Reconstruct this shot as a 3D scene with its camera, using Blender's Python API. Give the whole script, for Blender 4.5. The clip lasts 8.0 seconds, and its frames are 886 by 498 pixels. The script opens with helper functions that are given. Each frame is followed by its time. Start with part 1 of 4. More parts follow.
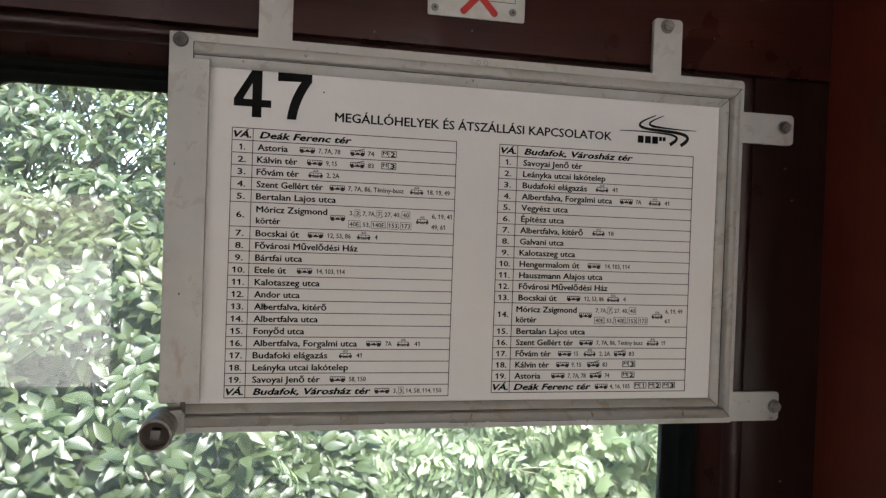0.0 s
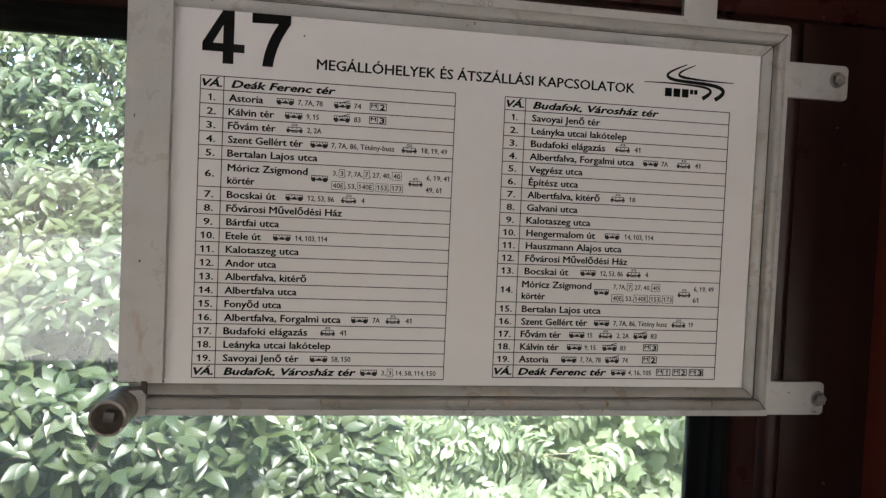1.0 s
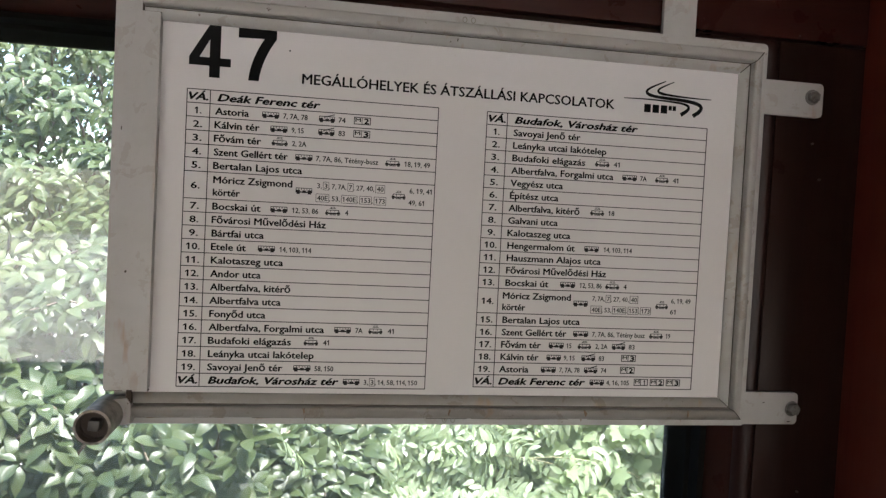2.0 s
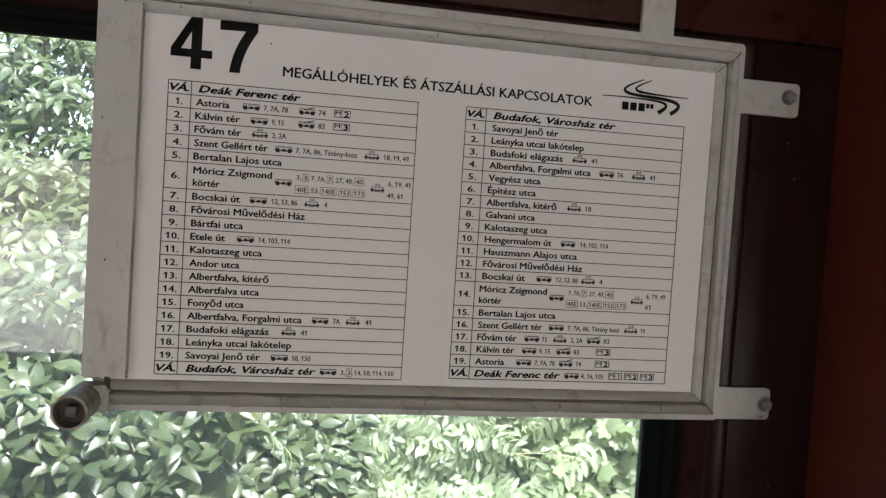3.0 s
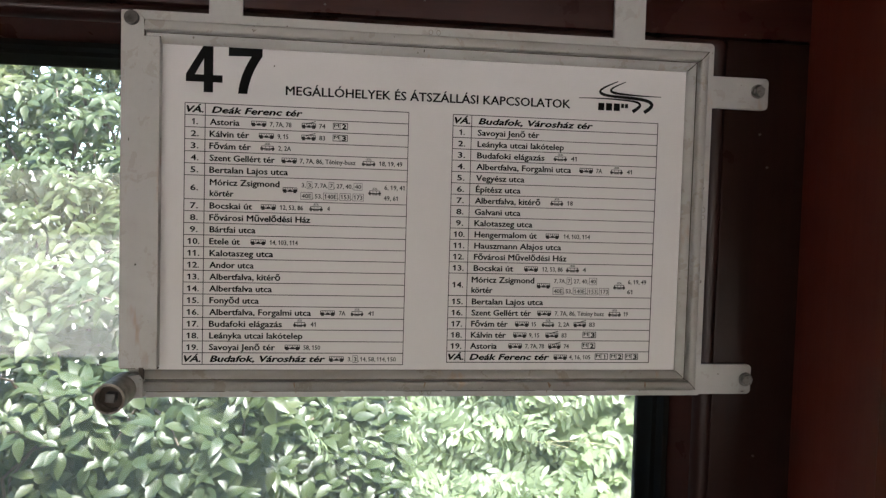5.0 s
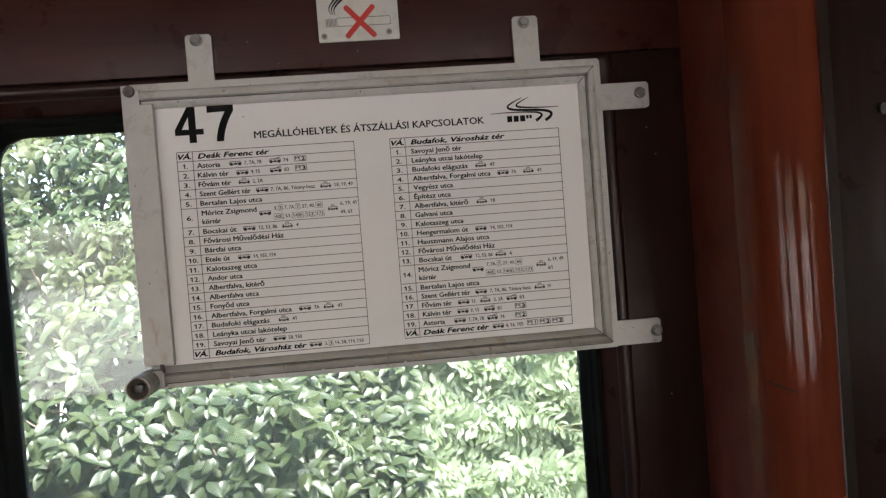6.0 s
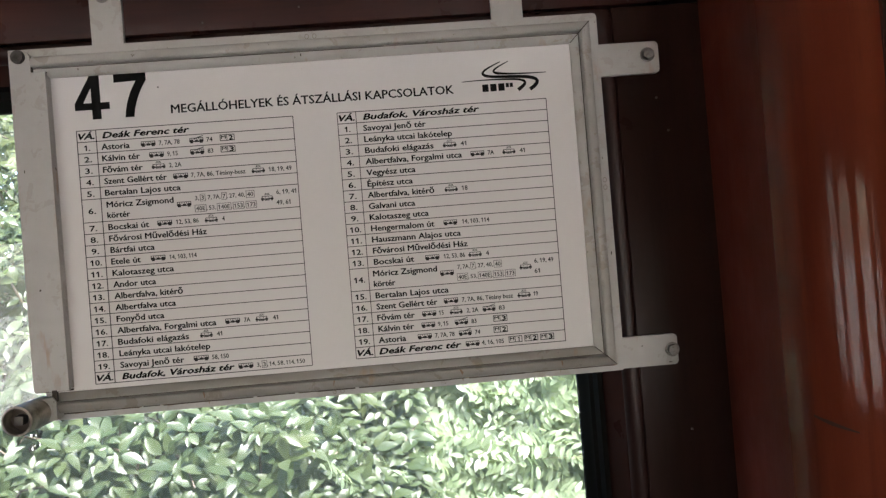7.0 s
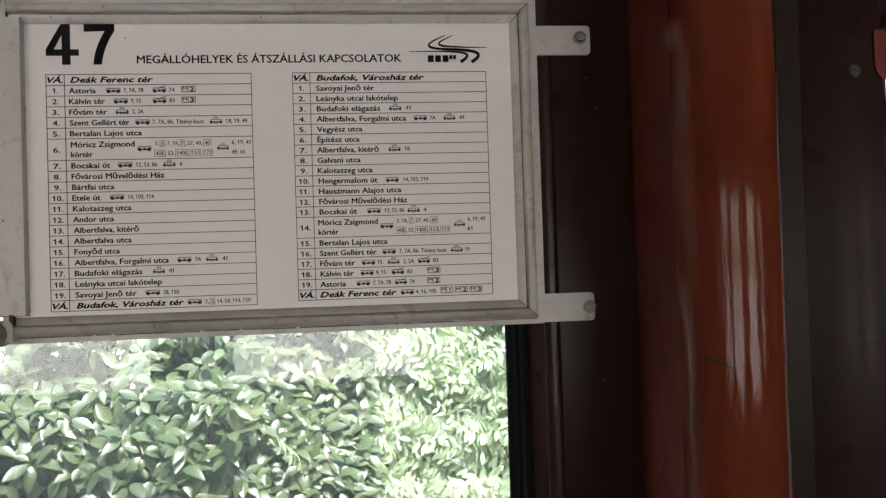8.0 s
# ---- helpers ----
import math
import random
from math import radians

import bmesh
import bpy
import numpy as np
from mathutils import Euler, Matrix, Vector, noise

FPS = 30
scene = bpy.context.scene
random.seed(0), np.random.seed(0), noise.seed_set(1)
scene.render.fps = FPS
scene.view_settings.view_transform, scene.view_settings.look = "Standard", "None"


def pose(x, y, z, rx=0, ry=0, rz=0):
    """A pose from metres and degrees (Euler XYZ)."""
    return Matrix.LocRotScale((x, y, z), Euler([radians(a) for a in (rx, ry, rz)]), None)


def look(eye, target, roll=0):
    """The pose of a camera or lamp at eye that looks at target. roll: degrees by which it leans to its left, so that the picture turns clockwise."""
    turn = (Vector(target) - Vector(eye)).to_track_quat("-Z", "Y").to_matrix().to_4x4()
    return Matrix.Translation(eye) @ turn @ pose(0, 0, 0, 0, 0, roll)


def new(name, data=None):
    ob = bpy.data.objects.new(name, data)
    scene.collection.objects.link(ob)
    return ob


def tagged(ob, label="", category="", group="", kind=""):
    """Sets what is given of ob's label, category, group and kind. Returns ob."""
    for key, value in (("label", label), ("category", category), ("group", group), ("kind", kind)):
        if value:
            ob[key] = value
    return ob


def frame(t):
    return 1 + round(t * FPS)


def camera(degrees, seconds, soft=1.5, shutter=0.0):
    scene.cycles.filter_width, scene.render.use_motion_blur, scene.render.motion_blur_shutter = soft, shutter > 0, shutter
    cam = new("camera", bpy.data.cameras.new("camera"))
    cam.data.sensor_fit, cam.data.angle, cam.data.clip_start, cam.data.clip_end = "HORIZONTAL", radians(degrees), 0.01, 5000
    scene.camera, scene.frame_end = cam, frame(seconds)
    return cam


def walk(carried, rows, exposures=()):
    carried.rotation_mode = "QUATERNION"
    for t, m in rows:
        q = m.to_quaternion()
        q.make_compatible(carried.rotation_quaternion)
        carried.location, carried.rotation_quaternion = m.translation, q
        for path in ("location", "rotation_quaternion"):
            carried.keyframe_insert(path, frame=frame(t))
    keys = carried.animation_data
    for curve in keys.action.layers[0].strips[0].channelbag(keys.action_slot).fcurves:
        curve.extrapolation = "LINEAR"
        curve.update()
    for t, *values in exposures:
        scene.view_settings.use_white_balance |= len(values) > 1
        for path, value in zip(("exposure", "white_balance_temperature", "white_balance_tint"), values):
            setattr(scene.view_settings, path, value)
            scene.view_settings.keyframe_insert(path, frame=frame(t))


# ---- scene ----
cam = camera(61.3, 8.0, soft=1.35)
PATH = [
    (0, (-0.004, -0.001, 1.489), (0.423, 1.953, 1.468), 2.0),
    (0.5, (0.046, 0.056, 1.483), (0.384, 2.026, 1.435), 2.4),
    (1, (0.057, 0.08, 1.475), (0.382, 2.052, 1.4), 2.5),
    (1.5, (0.063, 0.076, 1.473), (0.396, 2.046, 1.385), 2.3),
    (1.7, (0.063, 0.073, 1.48), (0.398, 2.043, 1.408), 2.5),
    (2.8, (0.074, 0.051, 1.491), (0.445, 2.015, 1.413), 3.7),
    (3, (0.079, 0.054, 1.484), (0.439, 2.02, 1.405), 3.7),
    (3.5, (0.077, 0.056, 1.492), (0.404, 2.027, 1.405), 4.2),
    (4, (0.073, 0.04, 1.498), (0.361, 2.017, 1.406), 4.8),
    (4.5, (0.085, 0.034, 1.495), (0.35, 2.014, 1.393), 4.2),
    (4.7, (0.094, 0.026, 1.492), (0.355, 2.006, 1.394), 3.5),
    (5.8, (0.183, -0.221, 1.475), (0.391, 1.767, 1.407), -3.9),
    (6, (0.198, -0.232, 1.468), (0.375, 1.759, 1.418), -4.4),
    (6.5, (0.252, -0.118, 1.432), (0.349, 1.88, 1.442), -5.2),
    (7, (0.29, -0.043, 1.433), (0.392, 1.954, 1.445), -4.6),
    (7.5, (0.302, -0.063, 1.408), (0.392, 1.935, 1.43), -2.3),
    (8, (0.316, -0.117, 1.368), (0.505, 1.874, 1.397), -1.8),
]
walk(cam, [(t, look(eye, target, roll)) for t, eye, target, roll in PATH], exposures=[(0.0, 3.29, 6090, 14), (4.7, 3.29, 6090, 14), (6.0, 3.43, 6110, 14), (8.0, 3.49, 6110, 14)])

# ---- daylight ----
world = bpy.data.worlds.new("sky")
scene.world = world
world.use_nodes = True
wn = world.node_tree.nodes
sky = wn.new("ShaderNodeTexSky")
sky.sky_type = "NISHITA"
sky.sun_disc = False
sky.sun_elevation = radians(52)
sky.sun_rotation = radians(153)
sky.air_density, sky.dust_density, sky.ozone_density = 1.0, 2.5, 1.0
wn["Background"].inputs["Strength"].default_value = 0.15
world.node_tree.links.new(sky.outputs["Color"], wn["Background"].inputs["Color"])
sun = new("sun", bpy.data.lights.new("sun", "SUN"))
sun.data.energy, sun.data.angle, sun.data.color = 4.2, radians(18), (1.0, 0.95, 0.88)
sun.matrix_world = look((1.5, -2.4, 5.2), (0, 0.6, 0.0))


# ---- materials ----
def rgb(c):
    return (c[0], c[1], c[2], 1.0)


class Mat:
    """A node material with a principled shader and short ways to vary it."""

    def __init__(self, name, color, rough=0.5, metal=0.0, spec=0.5):
        self.m = bpy.data.materials.new(name)
        self.m.use_nodes = True
        self.t = self.m.node_tree
        self.p = self.t.nodes["Principled BSDF"]
        self.p.inputs["Base Color"].default_value = rgb(color)
        self.p.inputs["Roughness"].default_value = rough
        self.p.inputs["Metallic"].default_value = metal
        self.p.inputs["Specular IOR Level"].default_value = spec
        self.color = None
        self.base = color
        self.coord = self.t.nodes.new("ShaderNodeTexCoord").outputs["Object"]
        self.normal = None

    def link(self, a, b):
        self.t.links.new(a, b)

    def mapped(self, scale=(1, 1, 1), rot=(0, 0, 0)):
        n = self.t.nodes.new("ShaderNodeMapping")
        n.inputs["Scale"].default_value = scale
        n.inputs["Rotation"].default_value = rot
        self.link(self.coord, n.inputs["Vector"])
        return n.outputs[0]

    def noise(self, scale, detail=4.0, rough=0.6, stretch=(1, 1, 1), distortion=0.0):
        n = self.t.nodes.new("ShaderNodeTexNoise")
        n.inputs["Scale"].default_value = scale
        n.inputs["Detail"].default_value = detail
        n.inputs["Roughness"].default_value = rough
        n.inputs["Distortion"].default_value = distortion
        self.link(self.mapped(stretch), n.inputs["Vector"])
        return n.outputs["Fac"]

    def ramp(self, fac, a, b, lo=0.0, hi=1.0):
        n = self.t.nodes.new("ShaderNodeMapRange")
        n.inputs["From Min"].default_value, n.inputs["From Max"].default_value = a, b
        n.inputs["To Min"].default_value, n.inputs["To Max"].default_value = lo, hi
        self.link(fac, n.inputs["Value"])
        return n.outputs[0]

    def tint(self, fac, color):
        """Mixes a colour over the base where fac is high."""
        n = self.t.nodes.new("ShaderNodeMix")
        n.data_type = "RGBA"
        self.link(fac, n.inputs["Factor"])
        if self.color:
            self.link(self.color, n.inputs["A"])
        else:
            n.inputs["A"].default_value = rgb(self.base)
        n.inputs["B"].default_value = rgb(color)
        self.color = n.outputs["Result"]
        self.link(self.color, self.p.inputs["Base Color"])
        return self

    def rough(self, fac):
        self.link(fac, self.p.inputs["Roughness"])
        return self

    def bump(self, fac, strength=0.2, distance=0.001):
        n = self.t.nodes.new("ShaderNodeBump")
        n.inputs["Strength"].default_value = strength
        n.inputs["Distance"].default_value = distance
        self.link(fac, n.inputs["Height"])
        if self.normal:
            self.link(self.normal, n.inputs["Normal"])
        self.normal = n.outputs["Normal"]
        self.link(self.normal, self.p.inputs["Normal"])
        return self

    def random_tint(self, color, amount):
        n = self.t.nodes.new("ShaderNodeObjectInfo")
        return self.tint(self.ramp(n.outputs["Random"], 0, 1, 0, amount), color)

    def island_tint(self, color, amount):
        n = self.t.nodes.new("ShaderNodeNewGeometry")
        return self.tint(self.ramp(n.outputs["Random Per Island"], 0, 1, 0, amount), color)


def make_paint(name, base, dirt):
    m = Mat(name, base, 0.42)
    m.tint(m.ramp(m.noise(14, 5, 0.7), 0.45, 0.8, 0, dirt), (base[0] * 0.72, base[1] * 0.68, base[2] * 0.60))
    m.tint(m.ramp(m.noise(5, 3, 0.7, (1, 1, 2.5)), 0.5, 0.7, 0, dirt), (base[0] * 0.75, base[1] * 0.72, base[2] * 0.68))
    m.tint(m.ramp(m.noise(60, 6, 0.75), 0.62, 0.74, 0, 0.6), (0.25, 0.21, 0.17))
    m.tint(m.ramp(m.noise(38, 3, 0.6, (1, 1, 0.35)), 0.63, 0.74, 0, 0.6), (0.33, 0.19, 0.09))
    # flaked patches with hard edges
    m.tint(m.ramp(m.noise(34, 5, 0.62, (1, 1, 1), 0.4), 0.585, 0.60, 0, dirt * 0.75), (base[0] * 0.66, base[1] * 0.58, base[2] * 0.48))
    m.tint(m.ramp(m.noise(95, 4, 0.6), 0.70, 0.73, 0, 0.8), (0.10, 0.07, 0.05))
    m.bump(m.noise(160, 4), 0.12, 0.0006)
    m.rough(m.ramp(m.noise(30), 0.3, 0.7, 0.34, 0.55))
    return m.m


def make_paper():
    m = Mat("paper", (0.655, 0.625, 0.618), 0.45, 0, 0.3)
    m.tint(m.ramp(m.noise(7, 4), 0.45, 0.8, 0, 0.18), (0.60, 0.545, 0.48))
    m.tint(m.ramp(m.noise(240, 3), 0.72, 0.78, 0, 0.35), (0.5, 0.46, 0.4))
    m.bump(m.noise(9, 2), 0.15, 0.002)
    return m.m


def make_wood(name, base, light, dark, rough_lo, rough_hi, grain_axis=(1, 1, 0.06), relief=0.12, spec=0.2, lumps=False):
    m = Mat(name, base, 0.25, 0, spec)
    m.tint(m.ramp(m.noise(22, 6, 0.7, grain_axis, 0.6), 0.45, 0.75, 0, 0.75), light)
    m.tint(m.ramp(m.noise(90, 5, 0.7, grain_axis), 0.5, 0.75, 0, 0.6), dark)
    m.tint(m.ramp(m.noise(5, 3, 0.6), 0.5, 0.75, 0, 0.5), dark)
    m.rough(m.ramp(m.noise(16, 4), 0.3, 0.7, rough_lo, rough_hi))
    m.bump(m.noise(60, 4, 0.6, grain_axis), relief, 0.001)
    m.bump(m.noise(240, 2), relief * 0.4, 0.0004)
    if lumps:
        # runs and sags in the thick varnish
        m.bump(m.noise(34, 4, 0.65, (1, 1, 0.10), 0.3), 0.55, 0.0014)
        m.bump(m.noise(150, 3, 0.6, (1, 1, 0.9)), 0.14, 0.0006)
    return m.m


def make_leaf(name, base, other, yellow, thin=0.45):
    m = Mat(name, base, 0.38, 0, 0.55)
    m.island_tint(other, 1.0)
    m.random_tint(other, 0.5)
    m.tint(m.ramp(m.noise(2.2, 3), 0.5, 0.75, 0, 0.6), yellow)
    m.bump(m.noise(60, 2), 0.1, 0.002)
    tr = m.t.nodes.new("ShaderNodeBsdfTranslucent")
    tr.inputs["Color"].default_value = (other[0] * 2.7, other[1] * 2.6, other[2] * 2.1, 1)
    mix = m.t.nodes.new("ShaderNodeMixShader")
    mix.inputs[0].default_value = thin
    m.link(m.p.outputs[0], mix.inputs[1])
    m.link(tr.outputs[0], mix.inputs[2])
    m.link(mix.outputs[0], m.t.nodes["Material Output"].inputs["Surface"])
    return m.m


def make_glass(name="window_glass", tone=(0.93, 0.95, 0.94, 1)):
    m = bpy.data.materials.new(name)
    m.use_nodes = True
    t = m.node_tree
    t.nodes.remove(t.nodes["Principled BSDF"])
    clear, gloss, mix, fres = (t.nodes.new("ShaderNode" + n) for n in ("BsdfTransparent", "BsdfGlossy", "MixShader", "Fresnel"))
    clear.inputs["Color"].default_value = tone
    gloss.inputs["Roughness"].default_value = 0.0
    fres.inputs["IOR"].default_value = 1.45
    t.links.new(fres.outputs[0], mix.inputs[0])
    t.links.new(clear.outputs[0], mix.inputs[1])
    t.links.new(gloss.outputs[0], mix.inputs[2])
    # a thin film of dust that scatters some light
    dust, film, spots, span = (t.nodes.new("ShaderNode" + n) for n in ("BsdfTranslucent", "MixShader", "TexNoise", "MapRange"))
    dust.inputs["Color"].default_value = (0.9, 0.82, 0.62, 1)
    spots.inputs["Scale"].default_value, spots.inputs["Detail"].default_value = 5.0, 5.0
    span.inputs["From Min"].default_value, span.inputs["From Max"].default_value = 0.3, 0.75
    span.inputs["To Min"].default_value, span.inputs["To Max"].default_value = 0.030, 0.056
    t.links.new(t.nodes.new("ShaderNodeTexCoord").outputs["Object"], spots.inputs["Vector"])
    t.links.new(spots.outputs["Fac"], span.inputs["Value"])
    t.links.new(span.outputs[0], film.inputs[0])
    t.links.new(mix.outputs[0], film.inputs[1])
    t.links.new(dust.outputs[0], film.inputs[2])
    t.links.new(film.outputs[0], t.nodes["Material Output"].inputs["Surface"])
    return m


PAINT = make_paint("sign_paint", (0.415, 0.400, 0.382), 0.4)
RAIL = make_paint("dirty_rail_paint", (0.40, 0.385, 0.362), 0.6)
# base darkened to carry the lower rail's shade, with grime mottled over it
RAIL_LOW = make_paint("shaded_grimy_lower_rail_paint", (0.30, 0.283, 0.262), 0.7)
PAPER = make_paper()
worn = Mat("worn_paint", (0.30, 0.27, 0.23), 0.5)
worn.tint(worn.ramp(worn.noise(70, 5), 0.42, 0.6, 0, 0.8), (0.10, 0.08, 0.065))
worn.bump(worn.noise(120, 4), 0.2, 0.001)
WORN = worn.m
INK = Mat("ink", (0.008, 0.008, 0.008), 0.7, 0, 0.08).m
INK_GREY = Mat("grey_ink", (0.030, 0.029, 0.029), 0.7, 0, 0.08).m
STAMP = Mat("stamped_grime", (0.25, 0.225, 0.19), 0.7).m
GRIME_AND_SHADE = Mat("grime_and_shade", (0.06, 0.045, 0.035), 0.8).m
WOOD = make_wood("dark_varnished_wood", (0.019, 0.0088, 0.0070), (0.028, 0.0118, 0.0085), (0.012, 0.0055, 0.0045), 0.26, 0.38, (1, 1, 0.06), 0.12, 0.10)
WOOD_H = make_wood("dark_varnished_lintel", (0.034, 0.0105, 0.0080), (0.056, 0.0155, 0.0098), (0.014, 0.005, 0.004), 0.24, 0.42, (0.06, 1, 1), 0.12, 0.12)
DULL_WOOD = make_wood("dull_dark_lintel", (0.022, 0.0085, 0.0062), (0.036, 0.0125, 0.0078), (0.012, 0.005, 0.004), 0.12, 0.2, (0.06, 1, 1), 0.03, 0.06)
BEAD = make_wood("glossy_bead", (0.021, 0.0080, 0.0065), (0.030, 0.0105, 0.008), (0.012, 0.005, 0.004), 0.26, 0.36, (1, 1, 0.05), 0.04, 0.22)
TRIM = make_wood("red_brown_trim", (0.030, 0.0098, 0.0068), (0.045, 0.0145, 0.0085), (0.013, 0.006, 0.005), 0.25, 0.4, (1, 1, 0.06), 0.12, 0.12)
POST = make_wood("orange_varnished_wood", (0.102, 0.0205, 0.0105), (0.138, 0.0310, 0.0145), (0.066, 0.0135, 0.0078), 0.06, 0.13, (1, 1, 0.05), 0.20, 0.17, True)
POST_SIDE = make_wood("dull_varnished_wood", (0.122, 0.0232, 0.0130), (0.150, 0.0305, 0.0160), (0.085, 0.0165, 0.0100), 0.40, 0.55, (1, 1, 0.05), 0.3, 0.25)
SCRATCH = Mat("dark_scratch", (0.028, 0.009, 0.006), 0.5, 0, 0.2).m
DARK_PANEL = make_wood("dark_grey_brown_paint", (0.0190, 0.0120, 0.0082), (0.026, 0.0160, 0.0105), (0.010, 0.0075, 0.006), 0.34, 0.46, (1, 1, 0.1), 0.1, 0.14)
RUBBER = Mat("black_rubber", (0.0062, 0.0054, 0.0046), 0.75, 0, 0.04).m
GLASS = make_glass()
DUSTY_GLASS = make_glass("dusty_far_glass", (0.93, 0.93, 0.92, 1))
steel = Mat("zinc_bolt", (0.26, 0.25, 0.235), 0.5, 0.7)
steel.tint(steel.ramp(steel.noise(300, 3), 0.45, 0.75, 0, 0.7), (0.12, 0.10, 0.08))
STEEL = steel.m
dark_steel = Mat("worn_dark_steel", (0.10, 0.092, 0.085), 0.45, 0.7)
dark_steel.tint(dark_steel.ramp(dark_steel.noise(160, 4), 0.45, 0.7, 0, 0.7), (0.03, 0.022, 0.018))
DARK_STEEL = dark_steel.m
KEY = Mat("worn_key_steel", (0.09, 0.085, 0.08), 0.5, 0.5).m
alu = Mat("notice_aluminium", (0.56, 0.55, 0.52), 0.38, 0.25)
alu.tint(alu.ramp(alu.noise(40, 4), 0.5, 0.75, 0, 0.4), (0.3, 0.28, 0.25))
ALU = alu.m
RED = Mat("red_paint", (0.45, 0.022, 0.016), 0.45).m
cream = Mat("cream_ceiling", (0.80, 0.76, 0.68), 0.5)
cream.tint(cream.ramp(cream.noise(3, 4), 0.45, 0.75, 0, 0.4), (0.60, 0.54, 0.44))
CREAM = cream.m
lino = Mat("floor_lino", (0.05, 0.042, 0.036), 0.55)
lino.tint(lino.ramp(lino.noise(12, 5), 0.45, 0.75, 0, 0.7), (0.09, 0.075, 0.06))
FLOOR = lino.m
body_paint = Mat("tram_body_paint", (0.50, 0.33, 0.05), 0.3)
body_paint.tint(body_paint.ramp(body_paint.noise(4, 4), 0.5, 0.8, 0, 0.3), (0.3, 0.2, 0.06))
BODY = body_paint.m
LEAF = make_leaf("broad_leaf", (0.066, 0.086, 0.038), (0.032, 0.050, 0.019), (0.108, 0.116, 0.044), 0.50)
VINE = make_leaf("lobed_leaf", (0.235, 0.270, 0.185), (0.165, 0.210, 0.125), (0.27, 0.29, 0.18), 0.6)
CANE = make_wood("pale_green_cane", (0.17, 0.17, 0.09), (0.24, 0.22, 0.13), (0.10, 0.085, 0.05), 0.5, 0.7, (1, 1, 1), 0.2, 0.3)
LEAFLET = make_leaf("pinnate_leaflet", (0.215, 0.250, 0.170), (0.135, 0.175, 0.105), (0.23, 0.26, 0.165), 0.55)
bark = Mat("bark", (0.10, 0.075, 0.055), 0.8)
bark.tint(bark.ramp(bark.noise(60, 4, 0.6, (1, 1, 0.2)), 0.4, 0.7, 0, 0.8), (0.05, 0.04, 0.03))
BARK = bark.m
soil = Mat("soil_and_ballast", (0.24, 0.225, 0.195), 0.9)
soil.tint(soil.ramp(soil.noise(1.5, 5), 0.4, 0.7, 0, 0.7), (0.13, 0.125, 0.085))
soil.bump(soil.noise(30, 5), 0.6, 0.03)
GROUND = soil.m
slabs = Mat("pale_concrete", (0.46, 0.425, 0.365), 0.8)
slabs.tint(slabs.ramp(slabs.noise(2, 5), 0.4, 0.7, 0, 0.6), (0.36, 0.33, 0.275))
CONCRETE = slabs.m


# ---- mesh helpers ----
def box(bm, x0, x1, y0, y1, z0, z1, bevel=0.0, seg=2):
    m = Matrix.Translation(((x0 + x1) / 2, (y0 + y1) / 2, (z0 + z1) / 2)) @ Matrix.Diagonal((x1 - x0, y1 - y0, z1 - z0, 1))
    made = bmesh.ops.create_cube(bm, size=1, matrix=m)
    if bevel:
        edges = list({e for v in made["verts"] for e in v.link_edges})
        bmesh.ops.bevel(bm, geom=edges, offset=bevel, segments=seg, affect="EDGES", profile=0.5)
    return bm


def tube(bm, x, y0, y1, z, r, sides=24, r1=None):
    """A round bar along y."""
    m = Matrix.Translation((x, (y0 + y1) / 2, z)) @ Matrix.Rotation(radians(90), 4, "X")
    bmesh.ops.create_cone(bm, cap_ends=True, segments=sides, radius1=r if r1 is None else r1, radius2=r, depth=abs(y1 - y0), matrix=m)
    return bm


def slab(bm, pts, y0, y1):
    """A plate in the x-z plane with the given outline."""
    front = [bm.verts.new((x, y0, z)) for x, z in pts]
    back = [bm.verts.new((x, y1, z)) for x, z in pts]
    bm.faces.new(front)
    bm.faces.new(list(reversed(back)))
    n = len(pts)
    for i in range(n):
        j = (i + 1) % n
        bm.faces.new((front[j], front[i], back[i], back[j]))
    bmesh.ops.recalc_face_normals(bm, faces=bm.faces[:])
    return bm


def rounded(x0, x1, z0, z1, r, seg=6):
    """The outline of a rectangle with rounded corners, r one radius or four (from the lower left, anticlockwise)."""
    rs = r if isinstance(r, tuple) else (r, r, r, r)
    pts = []
    for (cx, cz, a), q in zip(((x0, z0, 180), (x1, z0, 270), (x1, z1, 0), (x0, z1, 90)), rs):
        sx, sz = (1 if cx == x0 else -1), (1 if cz == z0 else -1)
        for i in range(seg + 1):
            b = radians(a + 90 * i / seg)
            pts.append((cx + sx * q + q * math.cos(b), cz + sz * q + q * math.sin(b)))
    return pts


def ring(bm, x0, x1, z0, z1, profile, seg=6):
    """Sweeps a closed profile of (outward offset, y, corner radius) round a rectangle."""
    loops = []
    for off, y, r in profile:
        loops.append([bm.verts.new((x, y, z)) for x, z in rounded(x0 - off, x1 + off, z0 - off, z1 + off, r, seg)])
    n = len(loops[0])
    for a, b in zip(loops, loops[1:] + loops[:1]):
        for i in range(n):
            j = (i + 1) % n
            bm.faces.new((a[i], a[j], b[j], b[i]))
    bmesh.ops.recalc_face_normals(bm, faces=bm.faces[:])
    return bm


def column(bm, outline, z0, z1, steps=1):
    """An upright prism over an outline in the x-y plane."""
    rows = [[bm.verts.new((x, y, z0 + (z1 - z0) * k / steps)) for x, y in outline] for k in range(steps + 1)]
    n = len(outline)
    for a, b in zip(rows, rows[1:]):
        for i in range(n):
            j = (i + 1) % n
            bm.faces.new((a[i], a[j], b[j], b[i]))
    bm.faces.new(rows[-1])
    bm.faces.new(list(reversed(rows[0])))
    bmesh.ops.recalc_face_normals(bm, faces=bm.faces[:])
    return bm


